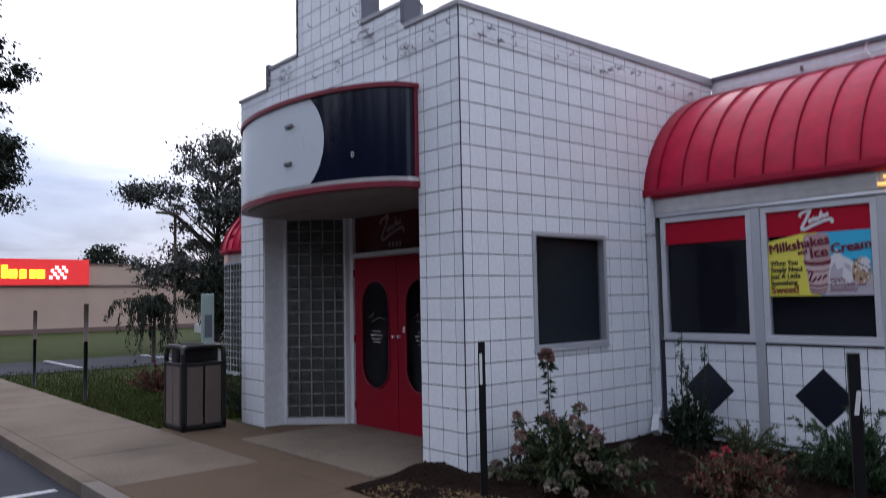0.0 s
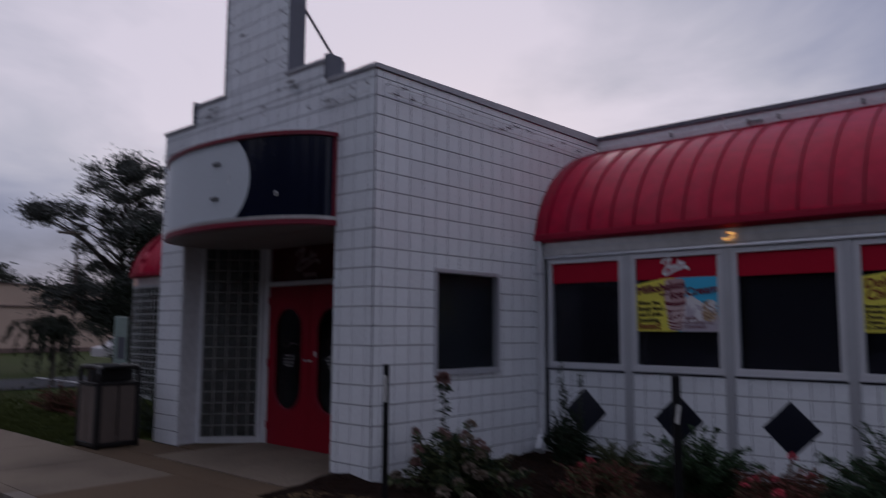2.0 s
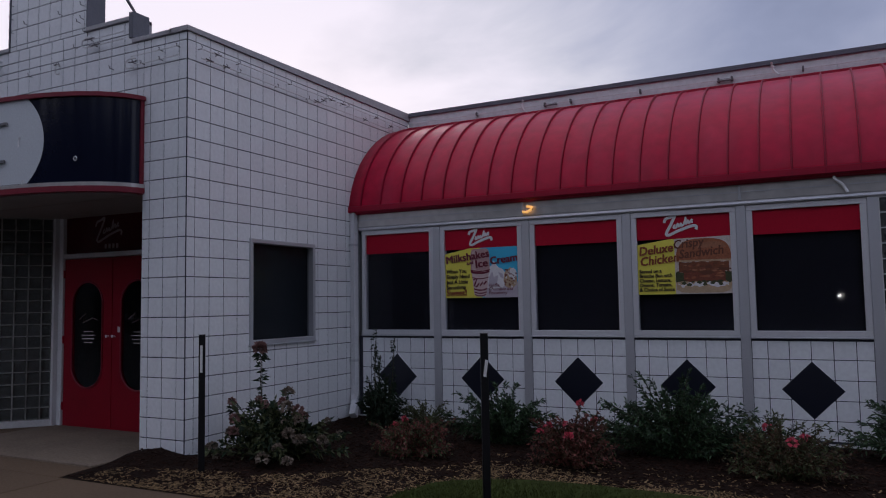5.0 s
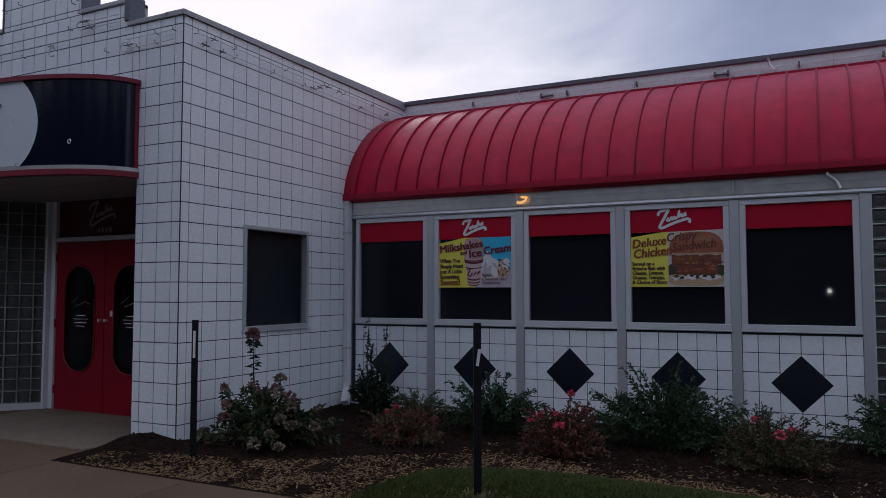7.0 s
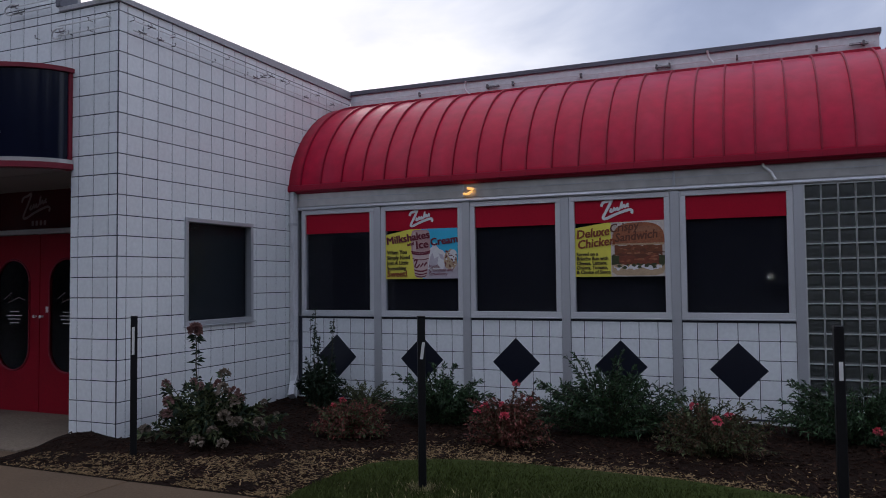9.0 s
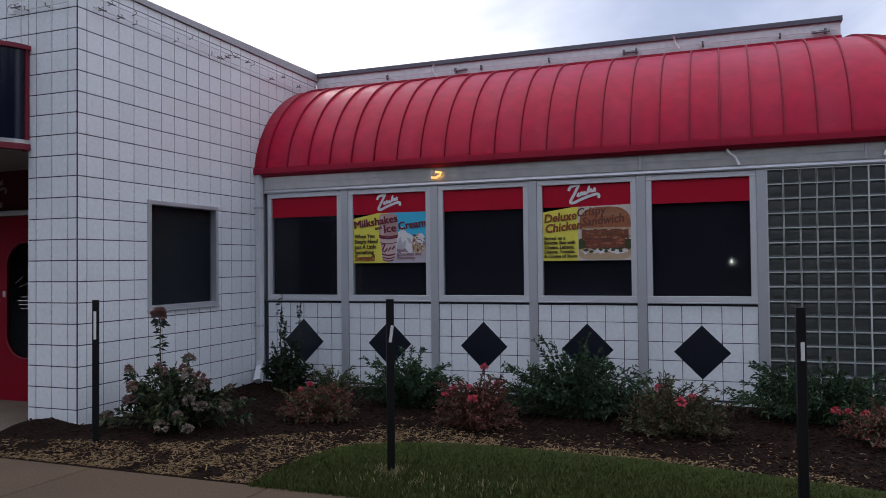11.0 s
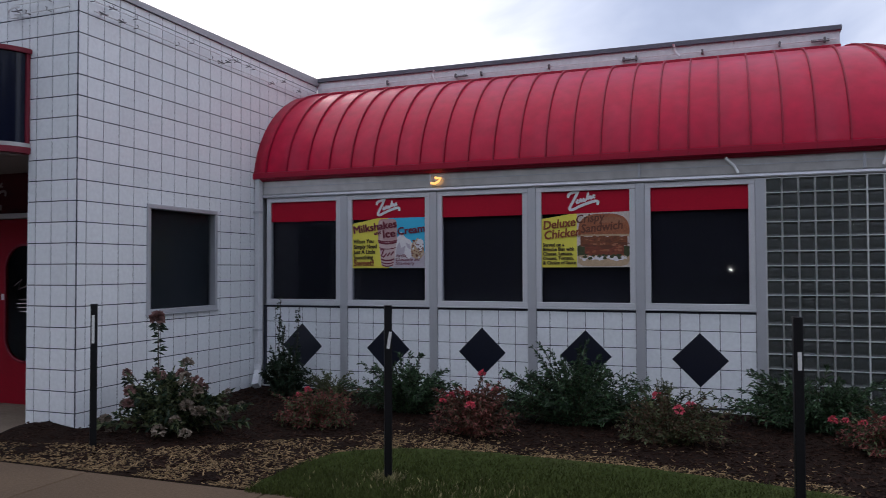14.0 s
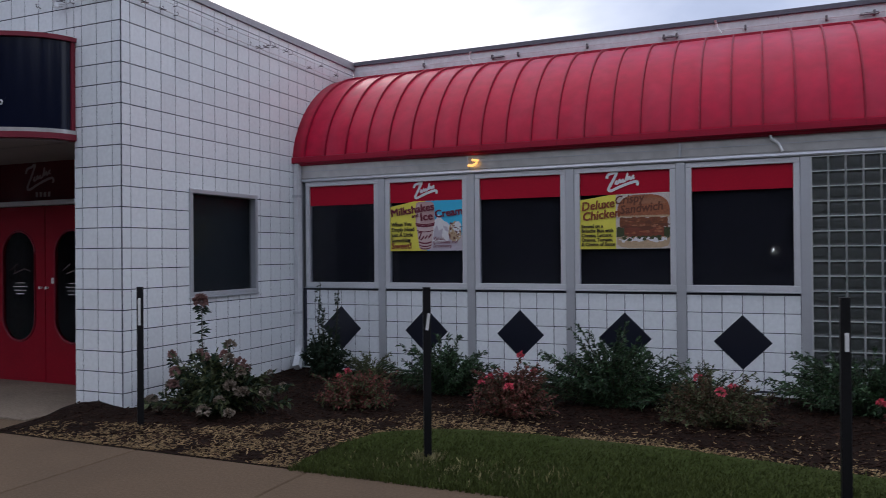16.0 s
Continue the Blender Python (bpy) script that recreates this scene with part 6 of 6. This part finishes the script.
for x, y, z, mt in ((0.10, 0.02, 0.54, "petal"), (0.20, -0.04, 0.50, "petal_pale"), (0.30, 0.00, 0.47, "petal"), (0.38, -0.10, 0.40, "petal_pale"), (0.34, -0.20, 0.28, "petal_pale"), (0.44, -0.15, 0.22, "petal_pale"), (0.30, -0.30, 0.16, "petal_pale"), (0.62, -0.05, 0.22, "petal_pale"),
                    (0.18, -0.38, 0.08, "petal_pale"), (0.46, -0.36, 0.07, "petal_pale"), (-0.42, -0.08, 0.36, "petal"), (-0.34, -0.18, 0.26, "petal"), (-0.60, -0.20, 0.10, "petal_pale"), (-0.70, -0.14, 0.07, "petal_pale"), (-0.40, -0.34, 0.07, "petal_pale")):
    flower_head(hy, (x, y, z), 0.060 * random.uniform(0.85, 1.2), mt, 70)

# holly against the first window
ho = shrub("holly", "narrow dark holly bush with two tall shoots", (0.76, -2.07), 0.33, 0.24, 0.62, 2700, "leaf_dark", 0.05, 0.028, 44, 14, upright=0.15, base=0.5)
for x, top in ((-0.12, 1.20), (0.14, 1.06), (-0.06, 0.86)):
    line = [(x * 0.5, 0, 0.2), (x, 0.02, 0.6), (x + 0.03, 0.02, top)]
    tube("tall_stem", line, [0.007, 0.006, 0.003], "stem", ho)
    sp = [(Vector((x + random.uniform(-0.02, 0.04), 0.02, 0.45 + (top - 0.45) * random.random())), rand_dir(-0.2)) for _ in range(90)]
    solid("foliage", *leaf_mesh(sp, 0.045, 0.026), "leaf_dark", ho)

# feathery green shrubs and rust-red low shrubs
G1 = "feathery green shrubs along the wall"
G2 = "low rust-red shrubs in the bed"
shrub("green_shrub", "feathery green shrub with loose tips", (2.61, -2.62), 0.58, 0.42, 0.56, 7000, "leaf", 0.058, 0.017, 60, 34, group=G1, second=("leaf_dark", 0.45))
shrub("green_shrub", "broad feathery green shrub reaching up over a diamond tile", (4.40, -2.66), 0.82, 0.42, 0.70, 10500, "leaf", 0.058, 0.017, 84, 50, group=G1, second=("leaf_dark", 0.45))
shrub("green_shrub", "feathery green shrub before the glass blocks", (6.62, -2.20), 0.85, 0.42, 0.54, 9000, "leaf", 0.058, 0.017, 76, 44, group=G1, second=("leaf_dark", 0.4))
shrub("green_shrub", "sparse green shrub low against the wall", (1.35, -2.05), 0.40, 0.25, 0.34, 1200, "leaf_olive", 0.05, 0.014, 22, 12, group=G1)
shrub("green_shrub", "sparse olive shrub low against the wall", (5.25, -2.55), 0.50, 0.35, 0.50, 1900, "leaf_olive", 0.05, 0.014, 30, 18, group=G1, second=("leaf_dark", 0.3))
shrub("rust_shrub", "low dense shrub with dusty pink-red leaves", (2.05, -3.55), 0.46, 0.34, 0.38, 6400, "leaf_rust", 0.040, 0.018, 60, 18, group=G2, second=("leaf_olive", 0.40), flowers=(("petal_red", 3, 0.035, 0.6),))
shrub("rust_shrub", "low rust-red shrub with coral flowers", (3.60, -3.42), 0.42, 0.32, 0.50, 5600, "leaf_rust", 0.040, 0.018, 56, 20, group=G2, second=("leaf_brown", 0.45), flowers=(("petal_red", 6, 0.042, 0.6),))
shrub("rust_shrub", "low brown and green shrub with a few coral flowers", (5.35, -3.20), 0.50, 0.34, 0.48, 5200, "leaf_brown", 0.040, 0.018, 52, 18, group=G2, second=("leaf_olive", 0.45), flowers=(("petal_red", 3, 0.045, 0.65),))
shrub("rust_shrub", "low rust-red shrub with coral flowers by the glass blocks", (7.12, -3.00), 0.48, 0.34, 0.36, 5200, "leaf_rust", 0.040, 0.018, 52, 18, group=G2, second=("leaf_olive", 0.40), flowers=(("petal_red", 5, 0.038, 0.55),))
shrub("rust_shrub", "low brown-red shrub past the round end", (8.3, -2.6), 0.6, 0.4, 0.40, 2600, "leaf_rust", 0.040, 0.016, 36, 12, group=G2, second=("leaf_olive", 0.4))
shrub("boxwood", "dark clipped shrub by the round end", (9.45, -0.2), 0.6, 0.7, 1.20, 6500, "leaf_dark", 0.05, 0.025, 60, 10, upright=0.5)
for x, y, hh in ((9.70, 1.1, 1.35), (10.2, 2.5, 1.40), (12.1, 3.6, 1.5), (13.4, 5.8, 1.6), (14.9, 8.2, 1.7)):
    shrub("boxwood", "dark clipped shrub by the round end", (x, y), 0.95, 0.95, hh, 5200, "leaf_dark", 0.08, 0.045, 60, 12, upright=0.55, group="dark hedge past the round end")
shrub("boxwood", "dark shrub beside the far wing", (-5.3, -4.1), 0.45, 0.5, 0.85, 3200, "leaf_dark", 0.05, 0.025, 40, 10)
for x, y, r in ((-9.2, -4.0, 0.7), (-8.0, -3.6, 0.7), (-7.2, -4.2, 0.55)):
    shrub("rust_shrub", "low dull red shrub on the lawn", (x, y), r, r * 0.7, 0.55, 2200, "leaf_brown", 0.06, 0.025, 34, 10, group="dull red shrubs on the lawn", second=("leaf_rust", 0.45))


def tree(name, label, at, trunk_h, trunk_r, crown, clumps, per, material, leaf, spread=0.5, group="", lobes=()):
    """Tapered trunk, forked limbs and a crown of leaf clumps; crown: (z0, z1, radius, shape)."""
    t = thing(name, label, "tree", group, at=at)
    z0, z1, rad, pointed = crown
    lean = random.uniform(-0.2, 0.2)
    tr = [(lean * s, 0.1 * math.sin(3 * s), z) for s, z in ((0, -0.2), (0.3, trunk_h * 0.5), (0.6, trunk_h), (1, z0 + (z1 - z0) * 0.75))]
    tube("trunk", tr, [trunk_r, trunk_r * 0.8, trunk_r * 0.65, trunk_r * 0.15], "bark", t, sides=9)
    chunks, spots = [], []
    for k in range(clumps):
        s = random.random()
        z = z0 + (z1 - z0) * s
        prof = math.sin(math.pi * min(1.0, 0.12 + 0.88 * s)) ** 0.7 if not pointed else (1 - s) ** 0.8 + 0.06
        a = random.uniform(0, 2 * math.pi)
        rr = rad * prof * math.sqrt(random.uniform(0.15, 1.0))
        c = Vector((rr * math.cos(a), rr * math.sin(a), z + random.uniform(-0.3, 0.3)))
        if lobes and k % 3 == 0:
            q, w = lobes[(k // 3) % len(lobes)]
            c = Vector(q) + Vector((random.gauss(0, w), random.gauss(0, w), random.gauss(0, w * 0.6)))
            z, rr = c.z, c.xy.length
        root = Vector((lean * 0.5, 0, max(trunk_h * 0.6, z - rr * (0.7 if not pointed else 0.1))))
        chunks.append(tube_data([root, root.lerp(c, 0.5) + Vector((0, 0, 0.1 * rr)), c], [trunk_r * 0.22, trunk_r * 0.12, 0.012], 5))
        size = spread * random.uniform(0.6, 1.3)
        for _ in range(per):
            p = c + Vector((random.gauss(0, size), random.gauss(0, size), random.gauss(0, size * 0.55)))
            spots.append((p, rand_dir()))
    solid("branchwork", *merge(chunks), "bark", t)
    solid("crown", *leaf_mesh(spots, leaf, leaf * 0.6), material, t)["kind"] = "stuff"
    return t


random.seed(33)
tree("broadleaf_tree", "tall broadleaf tree with an open ragged crown", (-27.0, 5.2, -0.15), 2.4, 0.22, (1.4, 9.3, 2.3, False), 112, 150, "tree_leaf", 0.18, 0.29, lobes=(((0, -3.1, 6.3), 0.55), ((0, 0.3, 8.8), 0.6), ((0, 2.4, 7.0), 0.7), ((0, -2.6, 3.2), 0.6), ((0, -1.2, 7.2), 0.7)))
tree("broadleaf_tree", "dense lower broadleaf tree behind the far wing", (-25.2, 5.55, -0.13), 1.2, 0.2, (0.3, 5.8, 1.25, False), 84, 190, "tree_dark", 0.15, 0.36)
tree("spruce_tree", "dark conifer with drooping layered boughs", (-22.4, -6.4, -0.1), 2.0, 0.22, (3.4, 13.5, 2.9, False), 130, 330, "tree_dark", 0.14, 0.27)
tree("large_tree", "large dark dense tree beyond the round end", (16.2, 15.4, -0.05), 2.6, 0.32, (0.8, 10.6, 3.9, False), 480, 300, "tree_dark", 0.22, 0.31)
for x, y, z1, r in ((-66, 12.0, 7.2, 2.2), (-70, -2.0, 6.4, 2.0), (-72, 3.0, 6.6, 1.6)):
    tree("far_tree", "distant dark tree over the store roof", (x, y, -0.6), 2.0, 0.2, (2.0, z1, r, False), 40, 60, "tree_dark", 0.4, 0.5, "distant trees")

# weeping tree on the lawn
wt = thing("weeping_tree", "small weeping tree with hanging branches", "tree", at=(-16.2, -1.5, -0.03))
tube("trunk", [(0, 0, -0.1), (0.03, 0, 0.8), (-0.02, 0.03, 1.45)], [0.06, 0.05, 0.035], "bark", wt)
chunks, spots = [], []
for k in range(46):
    a = random.uniform(0, 6.28)
    r = random.uniform(0.25, 0.85) if k > 6 else random.uniform(1.1, 1.6)
    top = 1.75 + random.uniform(-0.15, 0.2)
    drop = random.uniform(0.5, 1.5) if k > 6 else random.uniform(0.4, 0.8)
    line = [(0, 0, 1.4), (r * 0.5 * math.cos(a), r * 0.5 * math.sin(a), top), (r * 0.85 * math.cos(a), r * 0.85 * math.sin(a), top - 0.15 * drop), (r * math.cos(a), r * math.sin(a), max(0.2, top - drop))]
    chunks.append(tube_data(line, [0.014, 0.010, 0.006, 0.003], 4))
    for _ in range(85):
        t = random.random()
        i = min(2, int(t * 3))
        p = Vector(line[i]).lerp(Vector(line[i + 1]), t * 3 - i)
        spots.append((p + rand_dir() * 0.05, (Vector((0, 0, -1)) + rand_dir() * 0.7).normalized()))
solid("branchwork", *merge(chunks), "bark", wt)
solid("foliage", *leaf_mesh(spots, 0.13, 0.040), "tree_dark", wt)["kind"] = "stuff"

# ---- store across the lawn ----
st = thing("store", "long tan store with a red sign board", "store", at=(-62.0, 0, 0))
zg = ground_z(-62.0)
box("wall", (-18, -60, zg - 0.3), (0, 26.0, 5.0), "store_wall", st)
box("wall_band", (0.0, -60, 3.15), (0.12, 26.0, 3.32), "store_band", st, "brown band along the wall")
box("coping", (-18, -60.1, 5.0), (0.1, 26.1, 5.12), "store_band", st)
box("base_band", (0.0, -60, zg - 0.2), (0.08, 26.0, zg + 0.35), "store_band", st, "brown base course")
sign = box("sign_board", (0.0, -38.0, 3.32), (0.30, 9.6, 5.42), "store_red", st, "red lit sign board")
# brand lettering as plain yellow bars, and a chequered flag
yy = 7.35
for k in range(18):
    wd = (0.62, 0.48, 0.55)[k % 3]
    box("sign_bar", (0.30, yy - 0.66 * k - wd - 1.1, 3.85), (0.36, yy - 0.66 * k - 1.1, 4.55 + (0.35 if k in (4, 8, 11) else 0.0)), "store_yellow", sign, "yellow lit sign shape", 0.05)
for i in range(5):
    for j in range(4):
        if (i + j) % 2 == 0:
            box("flag_square", (0.30, 6.55 + 0.26 * i + 0.06 * j, 3.80 + 0.27 * j), (0.36, 6.80 + 0.26 * i + 0.06 * j, 4.06 + 0.27 * j), "store_white", sign, "white lit square")
box("flood_lamp", (0.0, 14.7, 4.75), (0.2, 15.1, 5.0), "store_white", st, "small lit flood lamp")
far = thing("far_building", "plain white building far behind the trees", "building", at=(33, 70, -0.2))
box("wall", (-14, 0, 0), (16, 12, 3.4), "far_white", far)
box("roof", (-14.3, -0.3, 3.4), (16.3, 12.3, 3.6), "coping", far)
for k in range(5):
    box("window", (-11 + 5 * k, -0.03, 1.0), (-9 + 5 * k, 0.02, 2.2), "inside", far, "dark window")

# parked car beyond the weeping tree
car = thing("parked_car", "pale parked car half hidden by the tree", "car", at=(-31.0, 8.3, ground_z(-31.0)))
v, f = [], []
side_line = [(-2.1, 0.35), (-2.1, 0.75), (-1.5, 0.90), (-0.9, 1.38), (0.7, 1.40), (1.4, 0.95), (2.1, 0.85), (2.15, 0.35)]
solid("body", *plate(side_line, -0.85, 0.85, 0.06), "far_white", car, m=frame_of((0, 0, 0), (0, 1, 0), (0, 0, 1), (1, 0, 0)))
solid("side_window", *plate([(-0.85, 0.95), (-0.7, 1.30), (0.6, 1.31), (1.1, 0.95)], 0.85, 0.86), "inside", car, m=frame_of((0, 0, 0), (0, 1, 0), (0, 0, 1), (1, 0, 0)))
for y in (-1.35, 1.35):
    wh = tube("wheel", [(0.66, y, 0.32), (0.88, y, 0.32)], 0.32, "black", car, sides=16)
    tube("rim", [(0.86, y, 0.32), (0.89, y, 0.32)], 0.19, "alu", wh, "grey wheel rim", 12)

# street lamps across the parking lot, behind the walk
for (x, y, z), mt, lb in (((6.45, -52.0, 1.62), "lamp_white", "short lit white lamp far across the lot"),):
    sl = thing("lot_lamp", lb, "lamp", at=(x, y, -0.13))
    tube("pole", [(0, 0, 0), (0, 0, z - 0.1)], 0.05, "black", sl)
    tube("lens", [(0, 0, z - 0.1), (0, 0, z + 0.16)], [0.10, 0.10], mt, sl, "lit lamp glass", 12)
lp = thing("light_pole", "thin pole light over the store lot", "lamp", at=(-26.7, 3.2, ground_z(-26.7)))
tube("pole", [(0, 0, 0), (0, 0, 5.6)], 0.06, "bin_panel", lp)
tube("head", [(0.1, 0.2, 5.6), (-0.25, -0.75, 5.66)], 0.06, "bin_panel", lp)

sl = thing("street_lamp", "tall amber street lamp beyond the diner", "lamp", at=(26.33, 3.12, -0.05))
tube("pole", [(0, 0, 0), (0, 0, 8.4)], [0.09, 0.06], "black", sl)
tube("lens", [(0, 0, 8.4), (-0.05, 0, 8.85)], [0.20, 0.30], "lamp_amber", sl, "lit amber lamp glass", 12)

# unseen woods closing the lot's far side, added to darken panes and recess
random.seed(44)
spots, chunks = [], []
for k in range(150):
    a = radians(-163 + 158 * k / 149)
    rr = random.uniform(58, 70)
    cx, cy, top = 5 + rr * math.cos(a), -8 + rr * math.sin(a), random.uniform(15, 24)
    chunks.append(tube_data([(cx, cy, -0.3), (cx + 0.2, cy, top * 0.6), (cx, cy, top * 0.9)], [0.3, 0.2, 0.05], 6))
    for _ in range(240):
        s = random.random() ** 0.8
        w = 3.4 * math.sin(math.pi * (0.15 + 0.8 * s)) + 0.3
        q = random.uniform(0, 6.28)
        spots.append((Vector((cx + w * math.cos(q) * random.uniform(0.3, 1), cy + w * math.sin(q) * random.uniform(0.3, 1), 0.2 + top * s)), rand_dir()))
woods = thing("added_woods", "unseen dark woods added to darken the panes and the door recess", "woods", kind="stuff")
solid("trunks", *merge(chunks), "bark", woods)["kind"] = "stuff"
solid("foliage", *leaf_mesh(spots, 1.9, 1.5), "woods", woods)["kind"] = "stuff"
